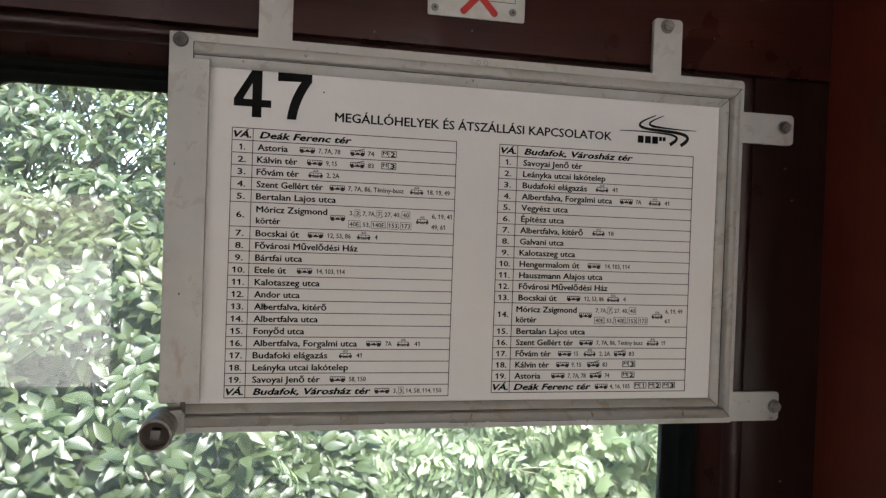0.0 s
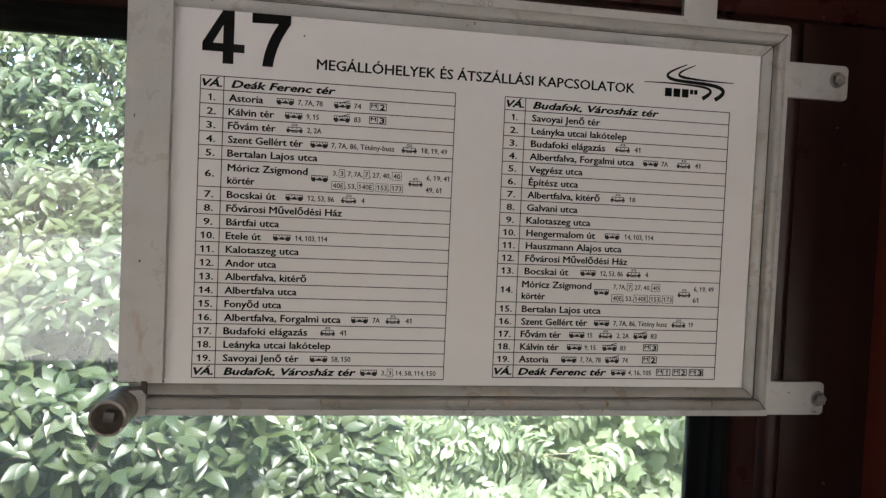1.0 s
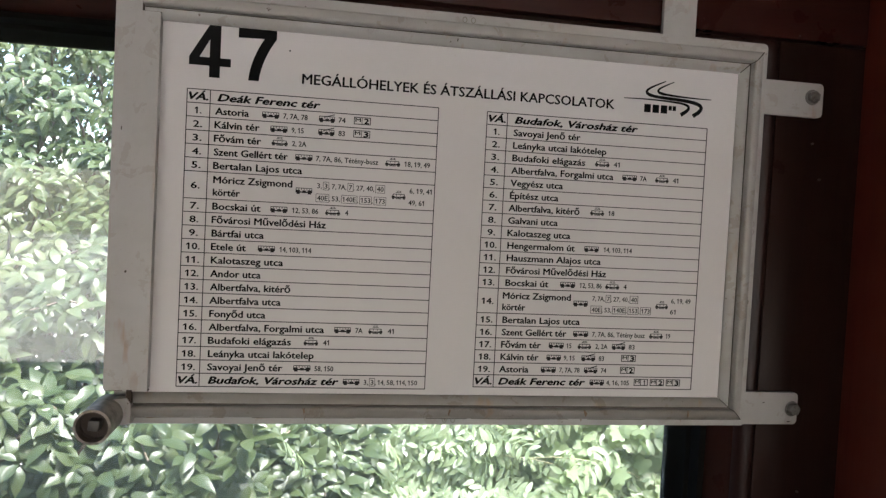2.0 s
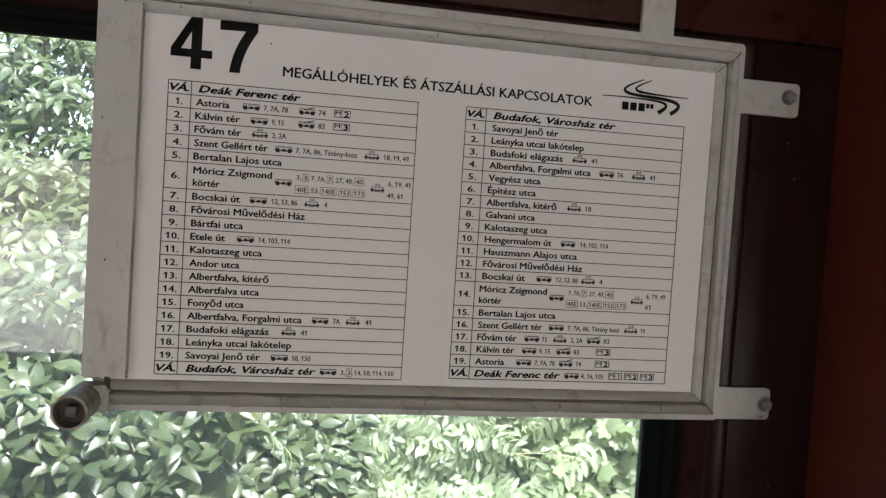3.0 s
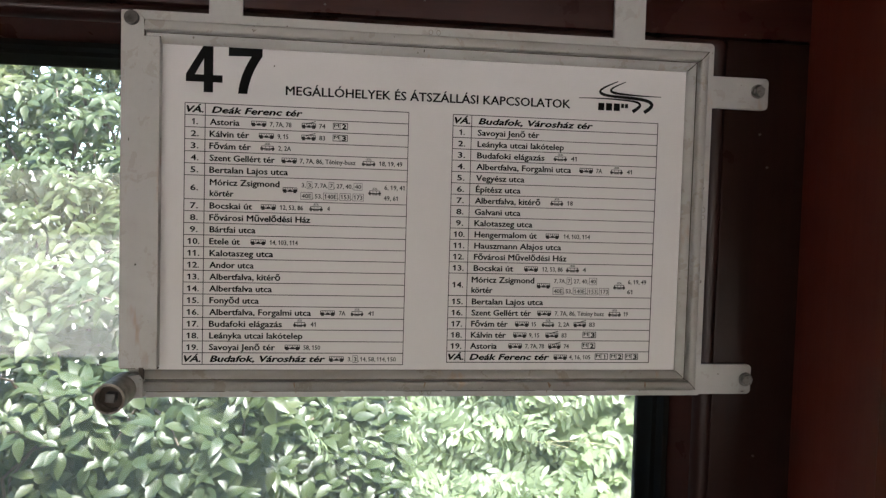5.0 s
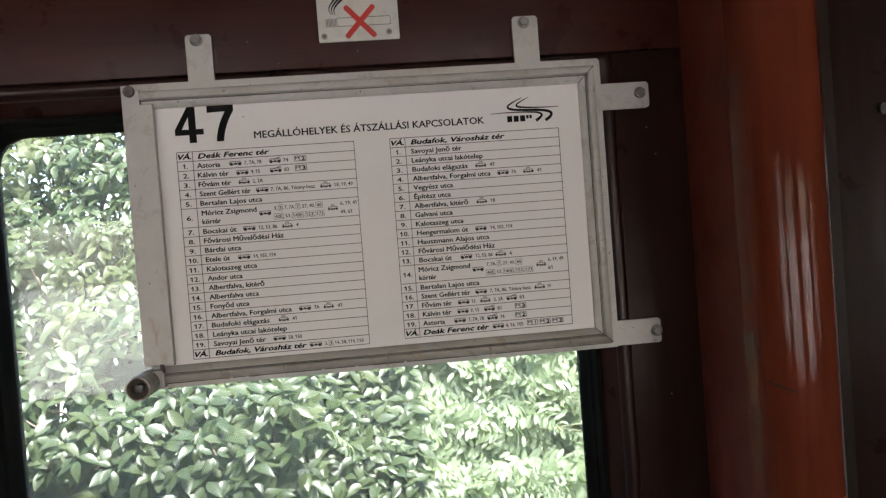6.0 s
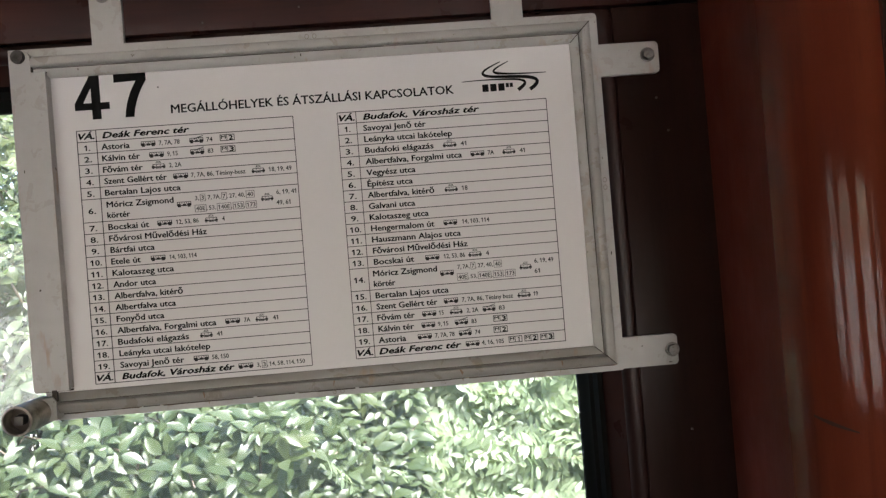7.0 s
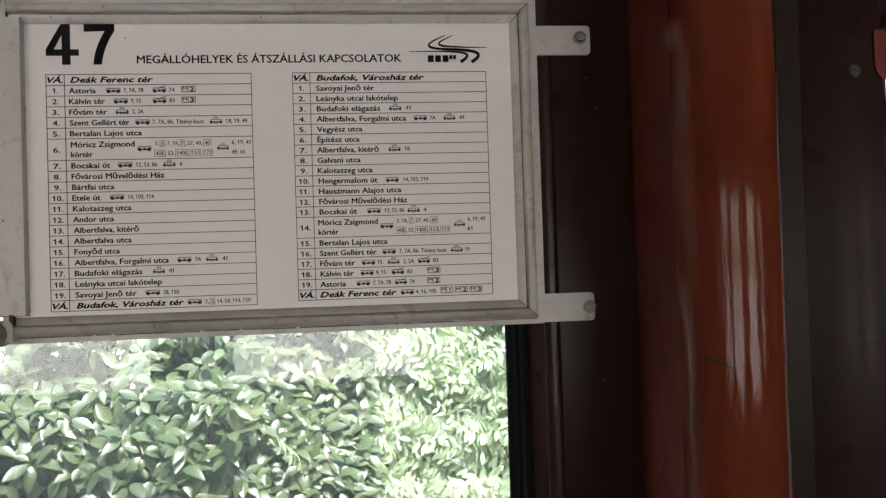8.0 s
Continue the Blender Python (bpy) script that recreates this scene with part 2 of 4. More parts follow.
def finish(name, bm, material, smooth=None):
    me = bpy.data.meshes.new(name)
    bm.to_mesh(me)
    bm.free()
    me.materials.append(material)
    if smooth is not None:
        me.polygons.foreach_set("use_smooth", [True] * len(me.polygons))
        me.set_sharp_from_angle(angle=radians(smooth))
    return new(name, me)


def part(name, bm, material, parent, label="", smooth=35):
    ob = finish(name, bm, material, smooth)
    ob.parent = parent
    if label:
        tagged(ob, label)
    return ob


def thing(name, at, label, category, group=""):
    ob = new(name)
    ob.empty_display_size = 0.05
    ob.location = at
    return tagged(ob, label, category, group)


def settle(root):
    """Keeps the parts where they were built, in world metres."""
    bpy.context.view_layer.update()
    for ob in root.children:
        ob.matrix_parent_inverse = root.matrix_world.inverted()


def structure(name, bm, material, label, smooth=35):
    return tagged(finish(name, bm, material, smooth), label, "", "", "structure")


B = bmesh.new

# ---- the tram's shell ----
WALL = 0.795
structure("floor", box(B(), -6.2, 3.2, -1.6, 0.93, -0.06, 0.0), FLOOR, "dark worn linoleum floor of the tram")
structure("ceiling", box(B(), -6.2, 3.2, -1.6, 0.93, 2.25, 2.31), CREAM, "cream painted tram ceiling")
for nm, xa, xb in (("wall_west", -6.26, -6.2), ("wall_east", 3.2, 3.26)):
    structure(nm, box(B(), xa, xb, -1.6, 0.93, -0.06, 2.31), WOOD, "dark varnished end wall of the saloon")
# window side: boards round the openings
structure("lintel_board", box(B(), -6.2, 0.651, WALL, 0.835, 1.700, 2.02, 0.002), WOOD_H, "dark varnished wooden board above the window")
structure("lintel_board", box(B(), 0.994, 3.2, WALL + 0.03, 0.836, 1.700, 2.02, 0.002), DULL_WOOD, "dark varnished wooden board above the next window")
structure("wall_north", box(B(), -6.2, 3.2, WALL + 0.003, 0.93, 2.022, 2.25), CREAM, "cream panel between lintel and ceiling")
structure("wall_north", box(B(), -6.2, 3.2, WALL + 0.003, 0.93, 0.0, 0.748), WOOD, "dark varnished panel below the window")
structure("wall_outer", box(B(), -6.2, 3.2, 0.837, 0.93, 1.678, 2.02), BODY, "painted steel body above the window")
structure("pillar_board", box(B(), 0.5457, 0.651, WALL + 0.002, 0.835, 0.75, 1.698, 0.0025), WOOD, "dark varnished board on the window pillar")
structure("pillar_board", box(B(), -0.62, -0.384, WALL + 0.002, 0.835, 0.75, 1.698, 0.0025), WOOD, "dark varnished board on the window pillar")
structure("wall_outer", box(B(), 0.528, 1.02, 0.842, 0.93, 0.75, 1.676), BODY, "painted steel pillar between the windows")
structure("wall_outer", box(B(), -0.62, -0.366, 0.842, 0.93, 0.75, 1.676), BODY, "painted steel pillar between the windows")
structure("pillar_recess", box(B(), 0.653, 0.915, 0.830, 0.8415, 0.75, 2.02), DARK_PANEL, "dark recessed panel behind the round pilaster")
frame_post = B()
column(frame_post, [(0.893, 0.8295), (0.906, 0.822), (0.922, 0.811), (0.938, 0.801), (0.952, 0.7955), (0.966, 0.794), (0.984, 0.794), (0.992, 0.802), (0.992, 0.8375), (0.893, 0.84)], 0.75, 2.02)
structure("pillar_board", frame_post, WOOD, "dark varnished rounded frame board of the next window")
structure("trim", slab(B(), rounded(0.972, 1.84, 1.584, 1.649, (0.02, 0.004, 0.004, 0.004)), 0.7905, 0.7938), POST_SIDE, "orange-brown varnished trim over the next window")
structure("wall_north", box(B(), 1.86, 3.2, WALL + 0.003, 0.93, 0.75, 1.676), WOOD, "dark varnished wall beyond the next window")
structure("wall_north", box(B(), -6.2, -1.6, WALL + 0.003, 0.93, 0.75, 1.676), WOOD, "dark varnished wall beyond the window")
# far side: sill, lintel and posts between five windows
# painted steel skin outside
structure("wall_outer", box(B(), -6.2, 3.2, 0.9315, 0.937, -0.06, 0.748), BODY, "painted steel body below the window")
structure("wall_outer", box(B(), -6.2, 3.2, 0.9315, 0.937, 2.022, 2.31), BODY, "painted steel body under the roof edge")
FAR = ((-3.06, -2.23, 0.83, 1.57), (-1.70, -0.67, 0.82, 1.64), (-0.333, 0.495, 0.83, 1.57), (1.03, 1.81, 0.83, 1.57), (2.39, 3.17, 0.83, 1.57))
edges = [-6.2] + [v for row in FAR for v in row[:2]] + [3.2]
for xa, xb in zip(edges[0::2], edges[1::2]):
    structure("wall_south", box(B(), xa, xb, -1.60, -1.50, 0.0, 2.25), WOOD, "dark varnished pillar between the far windows")
    structure("wall_outer", box(B(), xa, xb, -1.607, -1.6015, -0.06, 2.31), BODY, "painted steel pillar between the far windows")
for k, (xa, xb, za, zb) in enumerate(FAR):
    structure("wall_south", box(B(), xa, xb, -1.60, -1.50, 0.0, za), WOOD, "dark varnished panel below the far window")
    structure("wall_south", box(B(), xa, xb, -1.60, -1.50, zb, 2.25), WOOD_H, "dark varnished panel above the far window")
    structure("wall_outer", box(B(), xa, xb, -1.607, -1.6015, -0.06, za), BODY, "painted steel body below the far window")
    structure("wall_outer", box(B(), xa, xb, -1.607, -1.6015, zb, 2.31), BODY, "painted steel body above the far window")
    root = tagged(new("window_%d" % (k + 4)), "dusty window on the far side of the tram", "window", "", "structure")
    part("rubber_seal", ring(B(), xa + 0.012, xb - 0.012, za + 0.012, zb - 0.012, [(0.0, -1.545, 0.03), (0.0, -1.555, 0.03), (0.0115, -1.555, 0.035), (0.0115, -1.545, 0.035)]), RUBBER, root, "black rubber window seal")
    part("pane", box(B(), xa + 0.006, xb - 0.006, -1.552, -1.549, za + 0.006, zb - 0.006), DUSTY_GLASS, root, "dusty greyish window glass")


def nail(x, z, size=0.0016):
    bm = B()
    tube(bm, x, WALL - 0.0006, WALL + 0.003, z, size * 0.75, 12)
    return tagged(finish("nail", bm, DARK_STEEL, 30), "small dull nail head in the dark wood", "nail", "nails in the boards")


for nx, nz in ((0.488, 1.7385), (0.087, 1.7090), (0.048, 1.7400), (0.194, 1.7200), (0.590, 1.5910), (0.601, 1.5530), (0.600, 1.2110), (0.566, 1.7040)):
    nail(nx, nz)
bm = B()
tube(bm, 0.943, 0.7885, 0.7945, 1.595, 0.0085, 20)
bmesh.ops.bevel(bm, geom=bm.edges[:], offset=0.0015, segments=2, affect="EDGES")
tagged(finish("bolt", bm, DARK_STEEL, 30), "round grey bolt head on the dark frame board", "bolt")


def make_window(name, x0, x1, z0, z1, label):
    root = tagged(new(name), label, "window", "", "structure")
    part("rubber_seal", ring(B(), x0, x1, z0, z1, [(0.0, 0.905, 0.045), (0.0, 0.888, 0.045), (0.004, 0.880, 0.048), (0.006, 0.862, 0.05), (0.010, 0.858, 0.052), (0.012, 0.842, 0.054), (0.017, 0.838, 0.056), (0.019, 0.850, 0.058), (0.034, 0.905, 0.02)]), RUBBER, root, "black rubber window seal")
    part("reveal", ring(B(), x0, x1, z0, z1, [(0.017, 0.846, 0.05), (0.020, 0.838, 0.05), (0.033, 0.812, 0.05), (0.036, 0.812, 0.02), (0.036, 0.846, 0.02)]), TRIM, root, "red-brown bevelled wooden reveal")
    part("bead", ring(B(), x0, x1, z0, z1, [(0.0335, 0.812, 0.05), (0.036, 0.802, 0.03), (0.040, 0.798, 0.02), (0.0440, 0.7965, 0.015), (0.0490, 0.7970, 0.012), (0.0504, 0.7985, 0.008), (0.0506, 0.83, 0.006), (0.0335, 0.83, 0.03)]), BEAD, root, "dark varnished wooden bead")
    bm = B()
    slab(bm, rounded(x0 - 0.008, x1 + 0.008, z0 - 0.008, z1 + 0.008, 0.045), 0.894, 0.898)
    pane = part("pane", bm, GLASS, root, "clear window glass")
    pane.visible_shadow = False
    return root


make_window("window_1", -0.333, 0.495, 0.80, 1.647, "fixed tram window with rounded corners and rubber seal")
make_window("window_2", 1.030, 1.81, 0.80, 1.647, "next tram window with rounded corners and rubber seal")
make_window("window_3", -1.55, -0.67, 0.80, 1.647, "tram window with rounded corners and rubber seal")

# half-round pilaster that stands out from the wall
cx, cy, r = 0.6755, 0.605, 0.0485
nose = [(cx - r * math.cos(radians(a)), cy - r * math.sin(radians(a))) for a in range(0, 181, 6)]
pilaster = tagged(new("pilaster"), "glossy orange-brown varnished half-round wooden pilaster on the wall", "pilaster", "", "structure")
part("nose", column(B(), nose + [(cx + r, 0.625), (cx - r, 0.625)], 0.0, 2.25), POST, pilaster, "glossy half-round varnished front with worn streaks", 20)
part("side_board", column(B(), [(0.6475, 0.797), (0.6285, 0.6262), (0.6400, 0.6262), (0.6600, 0.797)], 0.0, 2.25), POST_SIDE, pilaster, "duller varnished side board")
part("side_board", column(B(), [(0.7000, 0.797), (0.7100, 0.6262), (0.7225, 0.6262), (0.7225, 0.797)], 0.0, 2.25), POST_SIDE, pilaster, "duller varnished side board")
mark = B()
for k in range(8):
    a, q = radians(22 + 6 * k), r + 0.0004
    w = 0.0019 * (1 - abs(k - 3) / 6)
    zz = 1.268 - 0.0016 * k
    mark.verts.new((cx - q * math.cos(a), cy - q * math.sin(a), zz + w))
    mark.verts.new((cx - q * math.cos(a), cy - q * math.sin(a), zz - w))
mark.verts.ensure_lookup_table()
for k in range(7):
    mark.faces.new([mark.verts[i] for i in (2 * k, 2 * k + 1, 2 * k + 3, 2 * k + 2)])
part("scratch", mark, SCRATCH, pilaster, "dark scratch across the varnish")


# ---- route sign ----
PLANE = 0.786
SX0, SX1, SZ0, SZ1 = -0.115, 0.526, 1.2862, 1.690
sign = thing("route_sign", (0.205, 0.79, SZ0), "off-white painted steel framed tram route board screwed over the window", "sign")


def rail(bm, ends, place):
    """A raised, mitred moulding: (distance in from the plate's edge, y) profile swept between two mitred ends."""
    profile = [(0.0115, 0.7885), (0.0115, 0.7775), (0.0130, 0.7755), (0.0212, 0.7720), (0.0230, 0.7735), (0.0235, 0.7805), (0.0258, 0.7805), (0.0340, 0.7838), (0.0340, 0.7885)]
    a = [bm.verts.new(place(ends[0] + ends[2] * d, d, y)) for d, y in profile]
    b = [bm.verts.new(place(ends[1] - ends[3] * d, d, y)) for d, y in profile]
    n = len(profile)
    for i in range(n):
        j = (i + 1) % n
        bm.faces.new((a[i], a[j], b[j], b[i]))
    bm.faces.new(a)
    bm.faces.new(list(reversed(b)))
    bmesh.ops.recalc_face_normals(bm, faces=bm.faces[:])
    bmesh.ops.bevel(bm, geom=bm.edges[:], offset=0.0005, segments=1, affect="EDGES")
    return bm


part("backing_plate", slab(B(), rounded(SX0 + 0.006, SX1, SZ0, SZ1, (0.004, 0.004, 0.005, 0.003)), 0.7885, 0.7945), PAINT, sign, "flat painted steel backing plate")
part("top_rail", rail(B(), (-0.0925, SX1 - 0.0005, 0, 1), lambda s, d, y: (s, y, SZ1 - d)), RAIL, sign, "painted raised moulding, grimy along the joint")
part("bottom_rail", rail(B(), (-0.0925, SX1 - 0.0005, 0, 1), lambda s, d, y: (s, y, SZ0 - 0.002 + d * 0.95)), RAIL_LOW, sign, "painted raised moulding with rust runs, darkened for its shade")
part("right_rail", rail(B(), (SZ0 - 0.0018, SZ1 - 0.0005, 0.95, 1), lambda s, d, y: (SX1 - d, y, s)), RAIL, sign, "painted raised moulding")
# dark joints where plate and mouldings meet; the inner line draws the groove's shade
joint = B()
for d0, d1, y in ((0.0103, 0.0116, 0.7880), (0.0235, 0.0245, 0.7801)):
    box(joint, -0.092, SX1 - d0, y, y + 0.0006, SZ1 - d1, SZ1 - d0)
    box(joint, -0.092, SX1 - d0, y, y + 0.0006, SZ0 - 0.002 + 0.95 * d0, SZ0 - 0.002 + 0.95 * d1)
    box(joint, SX1 - d1, SX1 - d0, y, y + 0.0006, SZ0 - 0.002 + 0.95 * d1, SZ1 - d1)
grime_rng = random.Random(9)
gx = -0.0915
while gx < SX1 - 0.014:
    gw = grime_rng.uniform(0.012, 0.045)
    box(joint, gx, min(gx + gw, SX1 - 0.012), 0.7879, 0.7887, SZ0 + 0.0060 + grime_rng.uniform(-0.0003, 0.0003), SZ0 + 0.0072 + grime_rng.uniform(-0.0003, 0.0003))
    gx += gw + grime_rng.choice((0.0, 0.0, 0.0, 0.004))
part("joint_grime", joint, GRIME_AND_SHADE, sign, "grimy joints, with the groove's shade drawn as a dark line")


def tab(x0, x1, z0, z1, rad):
    part("mounting_tab", slab(B(), rounded(x0, x1, z0, z1, rad), 0.7890, 0.7946), PAINT, sign, "painted flat steel mounting tab")


tab(-0.032, 0.002, SZ1 - 0.004, 1.7515, (0.001, 0.001, 0.005, 0.005))
tab(0.4075, 0.4430, SZ1 - 0.004, 1.7535, (0.001, 0.001, 0.005, 0.005))
tab(SX1 - 0.004, 0.594, 1.618, 1.654, (0.001, 0.005, 0.005, 0.001))
tab(SX1 - 0.008, 0.5885, 1.2875, 1.322, (0.001, 0.005, 0.005, 0.001))


def hex_bolt(x, z, turn, size=0.0066):
    bm = B()
    tube(bm, x, 0.7878, 0.7892, z, size * 1.25, 20)
    tube(bm, x, 0.7828, 0.7880, z, size, 6)
    bmesh.ops.rotate(bm, verts=bm.verts[:], cent=(x, 0.78, z), matrix=Matrix.Rotation(radians(turn), 3, "Y"))
    bmesh.ops.bevel(bm, geom=bm.edges[:], offset=0.0005, segments=1, affect="EDGES")
    part("bolt", bm, STEEL, sign, "zinc hexagon-head bolt", 25)


hex_bolt(-0.0175, 1.7440, 10)
hex_bolt(0.4235, 1.7450, 25)
hex_bolt(0.5810, 1.6390, 5)
hex_bolt(0.5820, 1.3045, 18)

# swinging latch bar with its pivot and square-key lock
bar = part("latch_bar", slab(B(), rounded(SX0 - 0.001, -0.0935, 1.3195, SZ1 - 0.0035, (0.002, 0.002, 0.012, 0.001)), 0.7770, 0.7880), PAINT, sign, "painted steel latch bar")
lip = B()
slab(lip, rounded(-0.0985, -0.0775, 1.3195, 1.6605, 0.0006), 0.7735, 0.7780)
box(lip, -0.0798, -0.0776, 0.7781, 0.7858, 1.3215, 1.6570)
part("latch_lip", lip, PAINT, sign, "painted folded lip of the latch bar")
bm = B()
tube(bm, -0.1055, 0.7730, 0.7775, 1.6785, 0.0075, 24)
bmesh.ops.bevel(bm, geom=bm.edges[:], offset=0.0012, segments=2, affect="EDGES")
part("pivot_rivet", bm, DARK_STEEL, sign, "dark round pivot rivet")
KX, KZ = -0.1115, 1.2990
bm = B()
outer = [(KX + 0.0152 * math.cos(radians(a)), KZ + 0.0152 * math.sin(radians(a))) for a in range(0, 360, 12)]
inner = [(KX + 0.0130 * math.cos(radians(a)), KZ + 0.0130 * math.sin(radians(a))) for a in range(0, 360, 12)]
loops = [[bm.verts.new((x, y, z)) for x, z in pts] for pts, y in ((outer, 0.786), (outer, 0.7295), (inner, 0.7290), (inner, 0.752))]
for la, lb in zip(loops, loops[1:]):
    for i in range(30):
        bm.faces.new((la[i], la[(i + 1) % 30], lb[(i + 1) % 30], lb[i]))
bm.faces.new(loops[0])
bm.faces.new(loops[-1])
bmesh.ops.recalc_face_normals(bm, faces=bm.faces[:])
barrel = part("lock_barrel", bm, WORN, sign, "worn grey-beige painted lock barrel", 40)
bm = B()
tube(bm, KX, 0.744, 0.7525, KZ, 0.0129, 24)
part("lock_face", bm, GRIME_AND_SHADE, barrel, "dark recessed lock face")
bm = box(B(), KX - 0.0045, KX + 0.0045, 0.733, 0.746, KZ - 0.0045, KZ + 0.0045, 0.0008)
bmesh.ops.rotate(bm, verts=bm.verts[:], cent=(KX, 0.74, KZ), matrix=Matrix.Rotation(radians(6), 3, "Y"))
part("key_square", bm, KEY, barrel, "worn steel square for the key")
lug = B()
slab(lug, [(-0.112, 1.312), (-0.094, 1.314), (-0.0905, 1.309), (-0.0905, 1.2905), (-0.100, 1.2895)], 0.770, 0.786)
part("lock_lug", lug, PAINT, sign, "painted lug between lock and frame")
# dark strips draw the shade in the latch's gaps and under the bar's end
for gap in ((-0.0950, -0.0905, 0.7722, 0.7766, 1.3085, 1.3210), (-0.0936, -0.0926, 0.7766, 0.7800, 1.6560, 1.6780), (-0.0985, -0.0776, 0.7772, 0.7790, 1.6606, 1.6616), (-0.1150, -0.0780, 0.7790, 0.7884, 1.3183, 1.3194)):
    part("latch_gap", box(B(), *gap), GRIME_AND_SHADE, sign, "dark strip drawn for the shaded gap at the latch")

# stamped double marks in the middle of the frame sides
for mx, mz, up in ((0.205, 1.6842, 0), (0.205, 1.2910, 0), (0.5205, 1.497, 1)):
    bm = B()
    for s in (-1, 1):
        ox, oz = (mx + 0.0042 * s, mz) if not up else (mx, mz + 0.0042 * s)
        pts_o = [(ox + 0.0024 * math.cos(a), oz + 0.0030 * math.sin(a)) for a in np.linspace(0, 2 * math.pi, 16, endpoint=False)]
        pts_i = [(ox + 0.0017 * math.cos(a), oz + 0.0022 * math.sin(a)) for a in np.linspace(0, 2 * math.pi, 16, endpoint=False)]
        lo = [bm.verts.new((x, 0.7879, z)) for x, z in pts_o]
        li = [bm.verts.new((x, 0.7879, z)) for x, z in pts_i]
        for i in range(16):
            bm.faces.new((lo[i], lo[(i + 1) % 16], li[(i + 1) % 16], li[i]))
    bmesh.ops.solidify(bm, geom=bm.faces[:], thickness=0.0005)
    part("stamped_mark", bm, STAMP, sign, "dark stamped double ring in the frame")

RUST = Mat("rust_stain", (0.22, 0.145, 0.09), 0.7).m
for sx, lean, wide in ((0.063, 0.001, 0.0008), (0.2030, -0.002, 0.0011), (0.3400, 0.003, 0.0010), (0.452, 0.001, 0.0007)):
    bm = B()
    slab(bm, [(sx - wide, SZ0 + 0.0191), (sx + wide * 0.8, SZ0 + 0.0191), (sx + lean + wide * 0.4, SZ0 + 0.0158), (sx + lean * 0.6 - wide * 0.2, SZ0 + 0.0127)], 0.7718, 0.7735)
    slab(bm, [(sx + lean - wide, SZ0 + 0.0076), (sx + lean + wide, SZ0 + 0.0076), (sx + lean + wide * 0.2, SZ0 + 0.0028)], 0.7882, 0.7884)
    part("rust_stain", bm, RUST, sign, "brown rust run on the paint")
# open mitres in the two corners of the moulding
for name, sz, z_at in (("top", 1, SZ1), ("bottom", -1, SZ0 - 0.002)):
    bm, k = B(), (1.0 if sz > 0 else 0.95)
    row = []
    for d, y in ((0.0118, 0.7772), (0.0132, 0.7750), (0.0212, 0.7715), (0.0232, 0.7732), (0.0238, 0.7800), (0.0258, 0.7800), (0.0335, 0.7832)):
        row.append([bm.verts.new((SX1 - d + w, y - 0.0001, z_at - sz * d * k)) for w in (-0.0006, 0.0006)])
    for p, q in zip(row, row[1:]):
        bm.faces.new((p[0], p[1], q[1], q[0]))
    bmesh.ops.solidify(bm, geom=bm.faces[:], thickness=0.0002)
    part("mitre_gap", bm, GRIME_AND_SHADE, sign, "dark open mitre in the corner of the moulding")
rng = random.Random(5)
smears = B()
x = -0.085
while x < 0.50:
    w, h = rng.uniform(0.006, 0.030), rng.uniform(0.0006, 0.0016)
    z = SZ0 + 0.0072
    slab(smears, [(x, z), (x + w, z + 0.0002), (x + w * 0.8, z - h), (x + w * 0.3, z - h * rng.uniform(0.5, 1.6))], 0.7881, 0.7884)
    x += w + rng.uniform(0.004, 0.035)
tagged(part("rust_stain", smears, RUST, sign, "brown rust smears along the lower joint"), "brown rust smears along the lower joint", "", "", "stuff")
# chipped and cracked spots in the paint
for cx0, cz0, half_w, half_h, ya, yb in ((-0.0995, 1.4280, 0.0010, 0.0012, 0.7732, 0.7740), (-0.1080, 1.5560, 0.0005, 0.0020, 0.7767, 0.7775), (0.1935, 1.6625, 0.0006, 0.0016, 0.7803, 0.7830), (0.5215, 1.4185, 0.0007, 0.0022, 0.7882, 0.7888), (0.5200, 1.5260, 0.0005, 0.0014, 0.7882, 0.7888), (0.0635, 1.3030, 0.0005, 0.0030, 0.7719, 0.7735), (0.5480, 1.3110, 0.0015, 0.0005, 0.7887, 0.7893), (0.5790, 1.2905, 0.0022, 0.0006, 0.7887, 0.7893)):
    bm = B()
    slab(bm, [(cx0 - half_w, cz0 - half_h * 0.6), (cx0 + half_w * 0.3, cz0 - half_h), (cx0 + half_w, cz0 + half_h * 0.5), (cx0 - half_w * 0.4, cz0 + half_h)], ya, yb)
    part("paint_chip", bm, GRIME_AND_SHADE, sign, "small dark chip in the paint")
sheet = part("sheet", box(B(), -0.094, 0.4935, PLANE, 0.7888, 1.316, 1.6575), PAPER, sign, "white printed route sheet with slight stains")
INK_Y = PLANE - 0.0004


def ink_box(bm, x0, x1, z0, z1):
    box(bm, x0, x1, INK_Y, PLANE + 0.0002, z0, z1)


